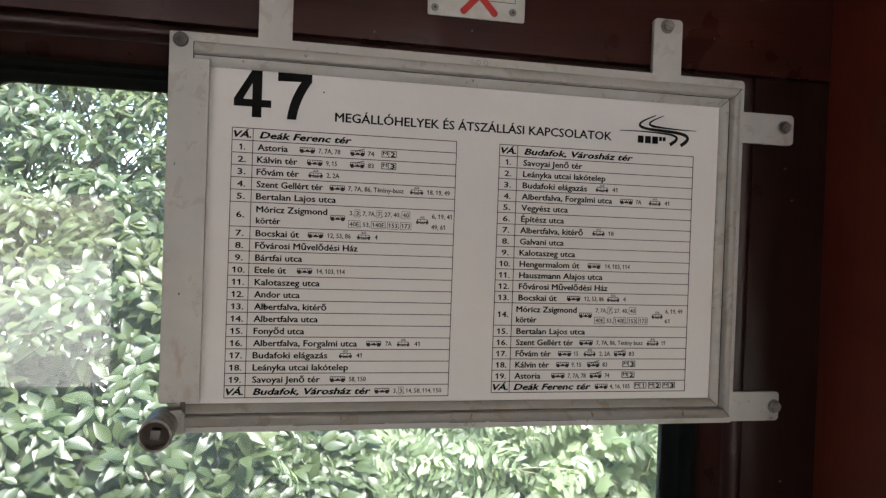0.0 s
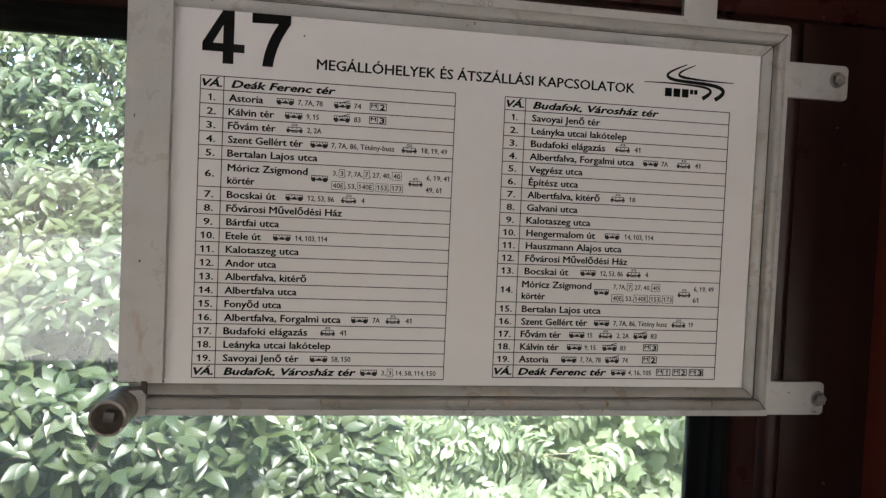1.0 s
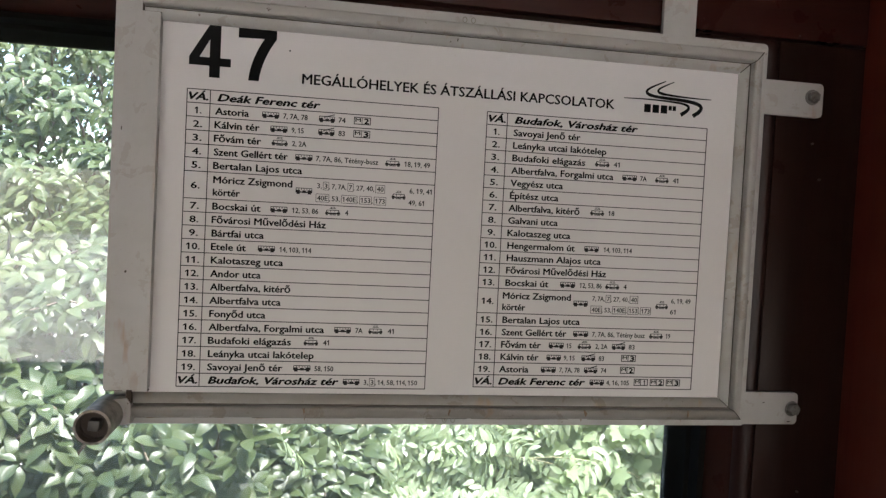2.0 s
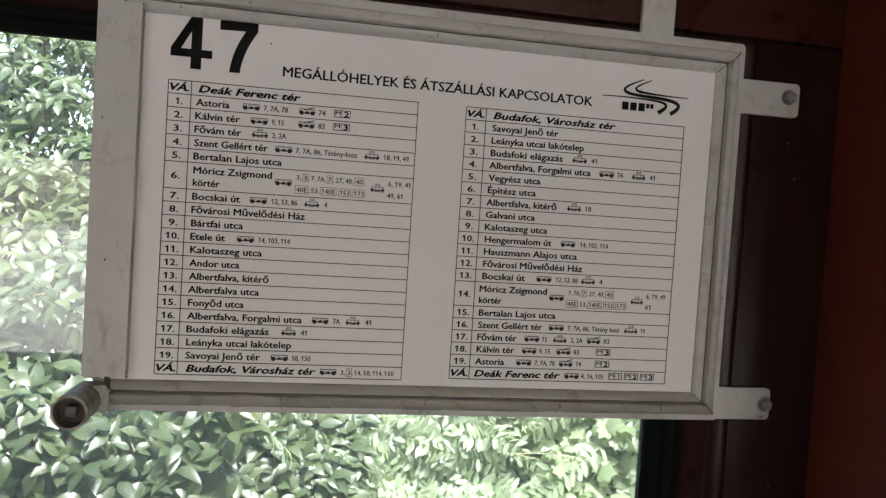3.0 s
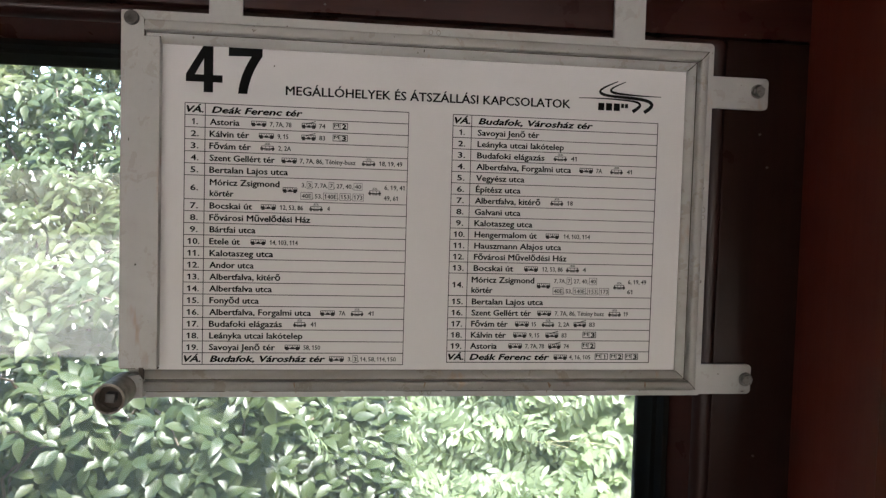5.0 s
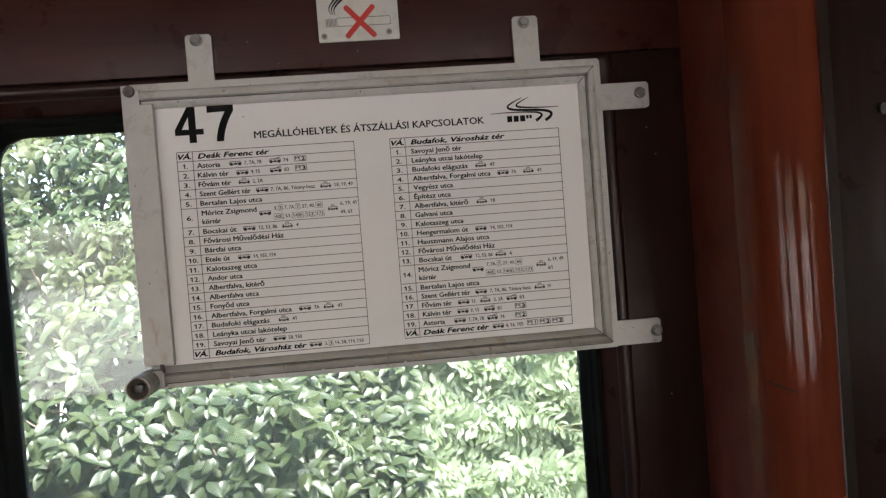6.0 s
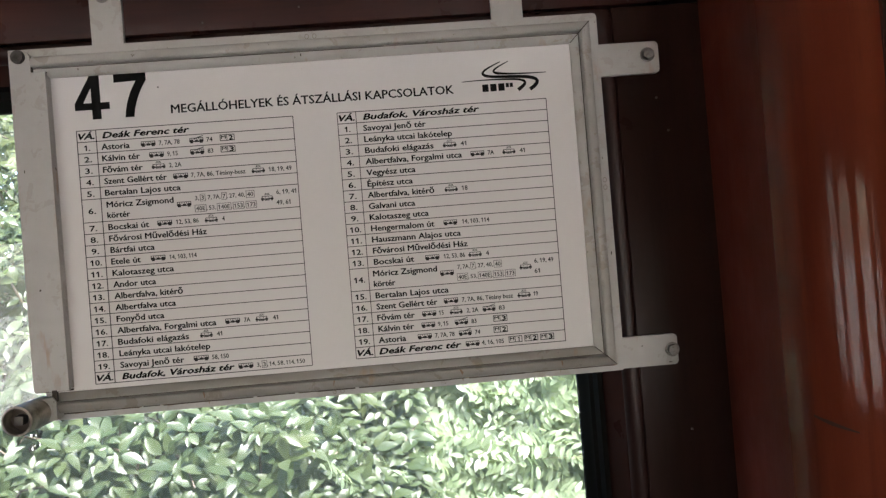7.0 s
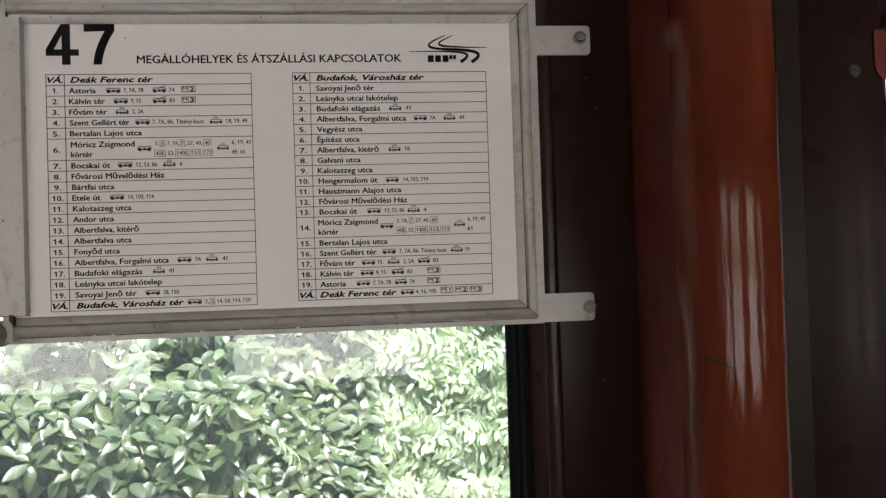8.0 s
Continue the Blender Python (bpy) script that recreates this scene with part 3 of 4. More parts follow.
def flag_ones(co, faces):
    """Gives each plain upright stroke of a figure one its slanting flag."""
    owner = list(range(len(co)))

    def root(i):
        while owner[i] != i:
            owner[i] = owner[owner[i]]
            i = owner[i]
        return i

    for f in faces:
        for i in f[1:]:
            owner[root(i)] = root(f[0])
    glyphs = {}
    for i in range(len(co)):
        glyphs.setdefault(root(i), []).append(i)
    extra = []
    for ids in glyphs.values():
        g = co[ids]
        (gx0, gz0), (gx1, gz1) = g[:, :2].min(0), g[:, :2].max(0)
        if gx1 - gx0 < 0.16 and gz1 - gz0 > 0.6:
            base = len(co) + len(extra)
            extra += [(gx0 + 0.01, gz1, 0), (gx0 + 0.01, gz1 - 0.13, 0), (gx0 - 0.15, gz1 - 0.24, 0), (gx0 - 0.15, gz1 - 0.14, 0)]
            faces = faces + [(base, base + 3, base + 2, base + 1)]
    return (np.concatenate([co, np.array(extra)]) if extra else co), faces


def lettering(text, x0, x1, z, height, material=INK, weight=0.0, slant=0.0, name="text", parent=None, y=INK_Y):
    """A line of print from x0 to x1 on the base line z, with capitals of the given height; weight thickens the strokes."""
    curve = bpy.data.curves.new(name, "FONT")
    curve.body, curve.size, curve.shear, curve.resolution_u = text, 1.0, slant, 2
    ob = bpy.data.objects.new(name, curve)
    scene.collection.objects.link(ob)
    me = bpy.data.meshes.new_from_object(ob.evaluated_get(bpy.context.evaluated_depsgraph_get()))
    bpy.data.objects.remove(ob)
    n = len(me.vertices)
    co = np.empty(n * 3)
    me.vertices.foreach_get("co", co)
    co = co.reshape(-1, 3)
    faces = [tuple(f.vertices) for f in me.polygons]
    if name in ("row_number", "connection_text", "badge_number"):
        co, faces = flag_ones(co, faces)
        n = len(co)
    lo, hi = co[:, 0].min(), co[:, 0].max()
    w = weight * height / 0.73
    flat = np.zeros_like(co)
    flat[:, 0] = x0 + w + (co[:, 0] - lo) / (hi - lo) * (x1 - x0 - 2 * w)
    flat[:, 2] = z + co[:, 1] * height / 0.73
    verts, polys = [], []
    for k, (dx, dz) in enumerate(((-1, 0), (1, 0), (0, 0.6), (0, -0.6)) if weight else ((0, 0),)):
        verts += (flat + np.array((dx * w, y - 0.00003 * k, dz * w))).tolist()
        polys += [tuple(i + k * n for i in f) for f in faces]
    out = bpy.data.meshes.new(name)
    out.from_pydata(verts, [], polys)
    out.materials.append(material)
    ob = new(name, out)
    ob.parent = parent or sheet
    return ob


def bend(p0, p1, p2, p3, n=14):
    out = []
    for i in range(n + 1):
        s = i / n
        a, b, c, d = (1 - s) ** 3, 3 * s * (1 - s) ** 2, 3 * s * s * (1 - s), s ** 3
        out.append((a * p0[0] + b * p1[0] + c * p2[0] + d * p3[0], a * p0[1] + b * p1[1] + c * p2[1] + d * p3[1]))
    return out


class Table:
    def __init__(self, x0, x1, z0, z1, column_width):
        self.x0, self.x1, self.z0, self.z1, self.c = x0, x1, z0, z1, column_width
        self.pitch = (z0 - z1) / 22


def table_grid(t, double):
    w = 0.00038
    spans = [(t.x0, t.x1, t.z0 - k * t.pitch - w, t.z0 - k * t.pitch + w) for k in range(23) if k != double]
    spans += [(x - w, x + w, t.z1, t.z0) for x in (t.x0, t.x0 + t.c, t.x1)]
    for span in spans:
        bm = B()
        ink_box(bm, *span)
        part("rule", bm, INK_GREY, sheet)


def vehicle(kind, x0, x1, z, h):
    """A small printed bus, trolleybus or tram."""
    bm = B()
    w = x1 - x0
    base, top = z - 0.45 * h, z + 0.35 * h
    if kind == "tram":
        shapes = ((0.10, 0.90, 0.80, 0.90), (0.08, 0.14, 0.50, 0.82), (0.34, 0.37, 0.52, 0.82), (0.62, 0.65, 0.52, 0.82), (0.86, 0.92, 0.50, 0.82), (0.02, 0.22, 0.22, 0.56), (0.78, 0.98, 0.22, 0.56), (0.20, 0.80, 0.24, 0.46), (0.06, 0.20, 0.05, 0.20), (0.30, 0.70, 0.08, 0.20), (0.80, 0.94, 0.05, 0.20))
    else:
        shapes = ((0.02, 0.98, 0.90, 1.00), (0.01, 0.05, 0.40, 0.95), (0.17, 0.20, 0.60, 0.95), (0.33, 0.36, 0.60, 0.95), (0.50, 0.53, 0.60, 0.95), (0.66, 0.69, 0.60, 0.95), (0.82, 0.85, 0.60, 0.95), (0.95, 0.99, 0.40, 0.95), (0.00, 0.26, 0.24, 0.66), (0.40, 0.62, 0.20, 0.60), (0.72, 1.00, 0.24, 0.66), (0.25, 0.75, 0.24, 0.44), (0.06, 0.26, 0.03, 0.26), (0.74, 0.94, 0.03, 0.26))
    for a, b, c, d in shapes:
        ink_box(bm, x0 + a * w, x0 + b * w, base + c * (top - base), base + d * (top - base))
    if kind == "trolley":
        slab(bm, [(x0 + 0.30 * w, top - 0.1 * h), (x0 + 0.98 * w, top + 0.30 * h), (x0 + 0.98 * w, top + 0.20 * h), (x0 + 0.36 * w, top - 0.18 * h)], INK_Y, PLANE)
    if kind == "tram":
        ink_box(bm, x0 + 0.30 * w, x0 + 0.70 * w, top + 0.05 * h, top + 0.12 * h)
        ink_box(bm, x0 + 0.34 * w, x0 + 0.66 * w, top + 0.24 * h, top + 0.30 * h)
        ink_box(bm, x0 + 0.38 * w, x0 + 0.41 * w, top + 0.05 * h, top + 0.3 * h)
        ink_box(bm, x0 + 0.59 * w, x0 + 0.62 * w, top + 0.05 * h, top + 0.3 * h)
    part("vehicle_pictogram", bm, INK_GREY, sheet, "small printed %s symbol" % {"trolley": "trolleybus"}.get(kind, kind))


def outline_badge(x0, x1, z0, z1, w=0.0003):
    bm = B()
    for a, b, c, d in ((x0, x1, z0, z0 + w), (x0, x1, z1 - w, z1), (x0, x0 + w, z0, z1), (x1 - w, x1, z0, z1)):
        ink_box(bm, a, b, c, d)
    part("badge_outline", bm, INK, sheet)


def metro(number, x0, x1, z, h):
    outline_badge(x0, x1, z - 0.45 * h, z + 0.62 * h, 0.0007)
    mid = x0 + 0.48 * (x1 - x0)
    bm = B()
    ink_box(bm, mid - 0.0003, mid + 0.0003, z - 0.45 * h, z + 0.62 * h)
    part("badge_bar", bm, INK, sheet)
    lettering("M", x0 + 0.0013, mid - 0.0011, z - 0.08 * h, 0.56 * h, INK, 0.035)
    lettering(number, mid + (0.0032 if number == "1" else 0.0018), x1 - (0.0030 if number == "1" else 0.0014), z - 0.30 * h, 0.78 * h, INK, 0.06, name="badge_number")


def numbers(text, x0, x1, z, h):
    """A run of line numbers; those in brackets stand in small outlined boxes."""
    if "[" not in text:
        lettering(text, x0, x1, z - 0.42 * h, 0.84 * h, INK_GREY, 0.024, name="connection_text")
        return
    plain = text.replace("[", "").replace("]", "")
    weights = {" ": 0.35, ",": 0.35, "1": 0.8}
    pad = 0.30
    total = sum(weights.get(c, 1.0) for c in plain) + pad * 2 * text.count("[") + 0.25 * text.count("[")
    unit, x, start, word = (x1 - x0) / total, x0, None, ""
    word_x = x0
    for c in text + " ":
        if c in "[] ":
            if word:
                lettering(word, word_x + 0.0002, x - 0.0002, z - 0.42 * h, 0.80 * h, INK_GREY, 0.020, name="connection_text")
                word = ""
            if c == "[":
                start = x + 0.25 * unit
                x = start + pad * unit
            elif c == "]":
                x += pad * unit
                outline_badge(start, x, z - 0.68 * h, z + 0.62 * h, 0.0004)
            else:
                x += weights[c] * unit
            word_x = x
        else:
            word += c
            x += weights.get(c, 1.0) * unit


def table_row(t, k, tall, number, *items):
    """Row k of a table: its number, then names, line numbers, and symbols (marked @) with their x spans in millimetres."""
    head = number == "VÁ."
    z = t.z0 - t.pitch * (k + tall / 2)
    h = 0.0066
    wide = t.c * (0.86 if head else 0.30 if number == "1." else 0.40 if len(number) == 2 else 0.60)
    lettering(number, t.x0 + (t.c - wide) / 2, t.x0 + (t.c + wide) / 2, z - 0.5 * h, h * (1.05 if head else 0.95), INK, 0.060 if head else 0.034, 0.25 if head else 0.0, "row_number")
    for i, (text, a, b) in enumerate(items):
        x0, x1 = t.x0 + a / 1000, t.x0 + b / 1000
        zz = z + (0.5 * t.pitch * 0.92 if text[0] == "^" else -0.5 * t.pitch * 0.92 if text[0] == "_" else 0)
        text = text.lstrip("^_")
        if text[0] == "@" and text[1] == "M":
            metro(text[2], x0, x1, zz, h)
        elif text[0] == "@":
            vehicle(text[1:], x0, x1, zz, h * 1.15)
        elif text[0] in "0123456789[":
            numbers(text, x0, x1, zz, h * 0.92)
        elif head:
            lettering(text, x0, x1, z - 0.5 * h, h * 1.05, INK, 0.060, 0.25, "stop_name")
        else:
            lettering(text, x0, x1, zz - 0.5 * h, h * 1.02, INK, 0.036, 0.0, "stop_name")


TABLE_OUT = Table(-0.0545, 0.1790, 1.597, 1.322, 0.0205)
TABLE_BACK = Table(0.2275, 0.4610, 1.597, 1.3248, 0.0205)
table_grid(TABLE_OUT, 7)
table_grid(TABLE_BACK, 15)
table_row(TABLE_OUT, 0, 1, "VÁ.", ("Deák Ferenc tér", 26.8, 120.8))
table_row(TABLE_OUT, 1, 1, "1.", ("Astoria", 25.2, 55.7), ("@bus", 67.4, 83.1), ("7, 7A, 78", 86.7, 109.3), ("@trolley", 119.7, 134.8), ("74", 137.9, 144.8), ("@M2", 152.6, 168.5))
table_row(TABLE_OUT, 2, 1, "2.", ("Kálvin tér", 25.1, 65.8), ("@bus", 75.4, 91.2), ("9, 15", 94.8, 106.2), ("@trolley", 119.6, 134.8), ("83", 138.4, 144.7), ("@M3", 152.6, 168.5))
table_row(TABLE_OUT, 3, 1, "3.", ("Fővám tér", 25.0, 67.7), ("@tram", 76.9, 92.2), ("2, 2A", 95.8, 109.2))
table_row(TABLE_OUT, 4, 1, "4.", ("Szent Gellért tér", 25.4, 92.7), ("@bus", 99.3, 115.4), ("7, 7A, 86, Tétény-busz", 118.5, 177.5), ("@tram", 183.9, 199.0), ("18, 19, 49", 202.8, 227.8))
table_row(TABLE_OUT, 5, 1, "5.", ("Bertalan Lajos utca", 25.3, 106.5))
table_row(TABLE_OUT, 6, 2, "6.", ("^Móricz Zsigmond", 25.9, 97.9), ("_körtér", 25.9, 50.5), ("@bus", 101.0, 116.5), ("^3,[3], 7, 7A,[7], 27, 40,[40]", 120.7, 185.2), ("_[40E], 53,[140E],[153],[173]", 119.1, 186.8), ("@tram", 191.7, 205.7), ("^6, 19, 41", 209.0, 230.8), ("_49, 61", 208.4, 223.7))
table_row(TABLE_OUT, 8, 1, "7.", ("Bocskai út", 26.0, 69.8), ("@bus", 78.5, 94.4), ("12, 53, 86", 98.6, 123.0), ("@tram", 129.2, 143.9), ("4", 148.2, 151.3))
table_row(TABLE_OUT, 9, 1, "8.", ("Fővárosi Művelődési Ház", 25.9, 130.8))
table_row(TABLE_OUT, 10, 1, "9.", ("Bártfai utca", 26.3, 73.8))
table_row(TABLE_OUT, 11, 1, "10.", ("Etele út", 26.2, 57.9), ("@bus", 68.6, 84.4), ("14, 103, 114", 88.6, 118.1))
table_row(TABLE_OUT, 12, 1, "11.", ("Kalotaszeg utca", 26.6, 92.6))
table_row(TABLE_OUT, 13, 1, "12.", ("Andor utca", 26.5, 72.5))
table_row(TABLE_OUT, 14, 1, "13.", ("Albertfalva, kitérő", 26.8, 100.2))
table_row(TABLE_OUT, 15, 1, "14.", ("Albertfalva utca", 26.7, 91.9))
table_row(TABLE_OUT, 16, 1, "15.", ("Fonyőd utca", 27.1, 78.4))
table_row(TABLE_OUT, 17, 1, "16.", ("Albertfalva, Forgalmi utca", 27.0, 133.5), ("@bus", 143.0, 158.9), ("7A", 163.2, 170.2), ("@tram", 175.5, 189.6), ("41", 194.4, 200.4))
table_row(TABLE_OUT, 18, 1, "17.", ("Budafoki elágazás", 26.9, 103.0), ("@tram", 114.5, 128.7), ("41", 132.9, 138.7))
table_row(TABLE_OUT, 19, 1, "18.", ("Leányka utcai lakótelep", 27.3, 124.9))
table_row(TABLE_OUT, 20, 1, "19.", ("Savoyai Jenő tér", 27.2, 96.1), ("@bus", 106.0, 122.3), ("58, 150", 125.9, 143.9))
table_row(TABLE_OUT, 21, 1, "VÁ.", ("Budafok, Városház tér", 28.1, 149.7), ("@bus", 153.4, 169.5), ("3,[3], 14, 58, 114, 150", 173.3, 226.1))
table_row(TABLE_BACK, 0, 1, "VÁ.", ("Budafok, Városház tér", 27.9, 157.8))
table_row(TABLE_BACK, 1, 1, "1.", ("Savoyai Jenő tér", 27.4, 97.0))
table_row(TABLE_BACK, 2, 1, "2.", ("Leányka utcai lakótelep", 27.5, 125.3))
table_row(TABLE_BACK, 3, 1, "3.", ("Budafoki elágazás", 27.5, 103.6), ("@tram", 113.6, 129.5), ("41", 133.7, 140.2))
table_row(TABLE_BACK, 4, 1, "4.", ("Albertfalva, Forgalmi utca", 27.0, 134.4), ("@bus", 143.9, 159.5), ("7A", 163.1, 170.3), ("@tram", 179.4, 194.6), ("41", 198.9, 205.0))
table_row(TABLE_BACK, 5, 1, "5.", ("Vegyész utca", 27.0, 81.6))
table_row(TABLE_BACK, 6, 1, "6.", ("Építész utca", 27.1, 77.6))
table_row(TABLE_BACK, 7, 1, "7.", ("Albertfalva, kitérő", 26.5, 100.4), ("@tram", 111.6, 126.9), ("18", 131.1, 137.6))
table_row(TABLE_BACK, 8, 1, "8.", ("Galvani utca", 26.6, 78.3))
table_row(TABLE_BACK, 9, 1, "9.", ("Kalotaszeg utca", 26.6, 92.3))
table_row(TABLE_BACK, 10, 1, "10.", ("Hengermalom út", 27.2, 97.7), ("@bus", 107.7, 123.0), ("14, 103, 114", 128.4, 158.9))
table_row(TABLE_BACK, 11, 1, "11.", ("Hauszmann Alajos utca", 27.2, 126.1))
table_row(TABLE_BACK, 12, 1, "12.", ("Fővárosi Művelődési Ház", 27.3, 132.7))
table_row(TABLE_BACK, 13, 1, "13.", ("Bocskai út", 27.3, 72.2), ("@bus", 84.4, 100.2), ("12, 53, 86", 105.0, 128.7), ("@tram", 132.2, 147.8), ("4", 152.0, 155.6))
table_row(TABLE_BACK, 14, 2, "14.", ("^Móricz Zsigmond", 25.4, 96.5), ("_körtér", 25.4, 49.4), ("@bus", 99.5, 114.8), ("^7, 7A,[7], 27, 40,[40]", 119.0, 168.8), ("_[40E], 53,[140E],[153],[173]", 117.2, 183.4), ("@tram", 188.2, 202.4), ("^6, 19, 49", 205.4, 227.1), ("_61", 204.8, 211.0))
table_row(TABLE_BACK, 16, 1, "15.", ("Bertalan Lajos utca", 26.3, 107.5))
table_row(TABLE_BACK, 17, 1, "16.", ("Szent Gellért tér", 26.3, 94.1), ("@bus", 101.1, 117.1), ("7, 7A, 86, Tétény busz", 121.2, 178.5), ("@tram", 183.3, 198.7), ("19", 201.7, 206.7))
table_row(TABLE_BACK, 18, 1, "17.", ("Fővám tér", 26.3, 67.8), ("@bus", 76.0, 91.8), ("15", 94.7, 100.0), ("@tram", 106.5, 121.3), ("2, 2A", 125.5, 138.7), ("@trolley", 143.5, 157.9), ("83", 161.5, 168.2))
table_row(TABLE_BACK, 19, 1, "18.", ("Kálvin tér", 26.4, 66.1), ("@bus", 74.3, 89.5), ("9, 15", 92.4, 104.2), ("@trolley", 111.3, 126.2), ("83", 129.8, 135.7), ("@M3", 154.4, 170.1))
table_row(TABLE_BACK, 20, 1, "19.", ("Astoria", 25.8, 56.3), ("@bus", 69.1, 84.8), ("7, 7A, 78", 88.4, 110.2), ("@trolley", 114.9, 129.2), ("74", 132.8, 138.8), ("@M2", 153.9, 169.6))
table_row(TABLE_BACK, 21, 1, "VÁ.", ("Deák Ferenc tér", 25.3, 116.8), ("@bus", 121.6, 137.1), ("4, 16, 105", 139.5, 164.3), ("@M1", 169.7, 185.0), ("@M2", 187.4, 202.8), ("@M3", 205.3, 220.8))
bm = B()
# the large line number, drawn as plain strokes
slab(bm, [(-0.0265, 1.6565), (-0.0265, 1.6265), (-0.0360, 1.6265), (-0.0360, 1.6430), (-0.0450, 1.6265), (-0.0540, 1.6265), (-0.0365, 1.6565)], INK_Y, PLANE)
slab(bm, [(-0.0540, 1.6265), (-0.0170, 1.6265), (-0.0170, 1.6190), (-0.0540, 1.6190)], INK_Y, PLANE)
slab(bm, [(-0.0265, 1.6190), (-0.0265, 1.6085), (-0.0360, 1.6085), (-0.0360, 1.6190)], INK_Y, PLANE)
part("large_digit", bm, INK, sheet, "large bold printed digit four")
bm = B()
slab(bm, [(-0.0110, 1.6560), (0.0235, 1.6560), (0.0235, 1.6480), (-0.0110, 1.6470)], INK_Y, PLANE)
slab(bm, [(0.0235, 1.6480)] + bend((0.0235, 1.6480), (0.0160, 1.6370), (0.0100, 1.6230), (0.0085, 1.6085), 8)[1:] + [(-0.0010, 1.6085)] + bend((-0.0010, 1.6085), (0.0000, 1.6220), (0.0050, 1.6360), (0.0125, 1.6476), 8)[1:], INK_Y, PLANE)
part("large_digit", bm, INK, sheet, "large bold printed digit seven")
lettering("MEGÁLLÓHELYEK ÉS ÁTSZÁLLÁSI KAPCSOLATOK", 0.0480, 0.3585, 1.6095, 0.0098, INK, 0.024, 0.0, "title")


def stroke(bm, pts, w0, w1):
    """A flat printed stroke along a smooth line, from width w0 to w1."""
    n = len(pts)
    left, right = [], []
    for i, (x, z) in enumerate(pts):
        xa, za = pts[max(i - 1, 0)]
        xb, zb = pts[min(i + 1, n - 1)]
        d = math.hypot(xb - xa, zb - za)
        nx, nz = -(zb - za) / d, (xb - xa) / d
        w = (w0 + (w1 - w0) * i / (n - 1)) / 2
        left.append(bm.verts.new((x + nx * w, INK_Y, z + nz * w)))
        right.append(bm.verts.new((x - nx * w, INK_Y, z - nz * w)))
    for i in range(n - 1):
        bm.faces.new((left[i], left[i + 1], right[i + 1], right[i]))


speck = B()
ink_box(speck, 0.0352, 0.0366, 1.6383, 1.6397)
part("speck", speck, INK_GREY, sheet, "dark speck on the paper")
# operator's mark: two curved lines of track above plain blocks
logo = B()
stroke(logo, bend((0.4124, 1.6415), (0.400, 1.6360), (0.383, 1.6295), (0.398, 1.6260)), 0.0010, 0.0034)
stroke(logo, bend((0.398, 1.6260), (0.412, 1.6225), (0.476, 1.6275), (0.4440, 1.6085)), 0.0030, 0.0042)
stroke(logo, bend((0.4216, 1.6415), (0.412, 1.6370), (0.395, 1.6305), (0.411, 1.6284)), 0.0008, 0.0030)
stroke(logo, bend((0.411, 1.6284), (0.425, 1.6270), (0.445, 1.6264), (0.4635, 1.6266)), 0.0026, 0.0008)
stroke(logo, bend((0.368, 1.6215), (0.392, 1.6225), (0.412, 1.6220), (0.428, 1.6208)), 0.0008, 0.0022)
stroke(logo, bend((0.428, 1.6208), (0.446, 1.6190), (0.438, 1.6135), (0.4305, 1.6088)), 0.0022, 0.0042)
part("operator_mark", logo, INK, sheet, "black curved-track emblem")
blocks = B()
for xa, xb, za, zb in ((0.3905, 0.3975, 1.6090, 1.6172), (0.3995, 0.4065, 1.6090, 1.6172), (0.4085, 0.4155, 1.6090, 1.6172), (0.4170, 0.4205, 1.6125, 1.6172), (0.4215, 0.4250, 1.6125, 1.6172)):
    ink_box(blocks, xa, xb, za, zb)
part("operator_bars", blocks, INK, sheet, "plain dark bars of the emblem")
bpy.context.view_layer.update()
for child in sign.children:
    child.matrix_parent_inverse = sign.matrix_world.inverted()

# ---- no-smoking plate ----
notice = thing("no_smoking_plate", (0.198, 0.795, 1.733), "small aluminium no-smoking plate riveted to the lintel", "notice")
NY = 0.7925
part("plate", slab(B(), rounded(0.1435, 0.2525, 1.7330, 1.8400, 0.002), NY, 0.7952), ALU, notice, "aluminium plate")
bm = B()
for a in (47, -47):
    m = Matrix.Translation((0.2005, NY - 0.0003, 1.7588)) @ Matrix.Rotation(radians(a), 4, "Y")
    slab(bm, [tuple((m @ Vector((x, 0, z)))[i] for i in (0, 2)) for x, z in rounded(-0.0290, 0.0290, -0.0037, 0.0037, 0.003, 3)], NY - 0.0004 - 0.0002 * (a > 0), NY)
part("red_cross", bm, RED, notice, "red painted cross")
bm = B()
for a, b, c, d in ((0.169, 0.2415, 1.7530, 1.7536), (0.169, 0.2415, 1.7642, 1.7648), (0.169, 0.1696, 1.7530, 1.7648), (0.2409, 0.2415, 1.7530, 1.7648)):
    box(bm, a, b, NY - 0.0002, NY + 0.0002, c, d)
for i in range(8):
    box(bm, 0.1545 + i * 0.0018, 0.1552 + i * 0.0018, NY - 0.0002, NY + 0.0002, 1.7528, 1.7638)
part("cigarette", bm, INK, notice, "black outlined cigarette")
bm = B()
save, INK_Y = INK_Y, NY - 0.0003
for dx, wd in ((0.0, 0.0016), (0.0045, 0.0020), (0.009, 0.0022)):
    stroke(bm, bend((0.163 + dx * 0.5, 1.7690), (0.152 + dx, 1.782), (0.172 + dx, 1.786), (0.172 + dx * 1.6, 1.802)), 0.0008, wd * 2)
INK_Y = save
part("smoke", bm, INK, notice, "black printed smoke lines")
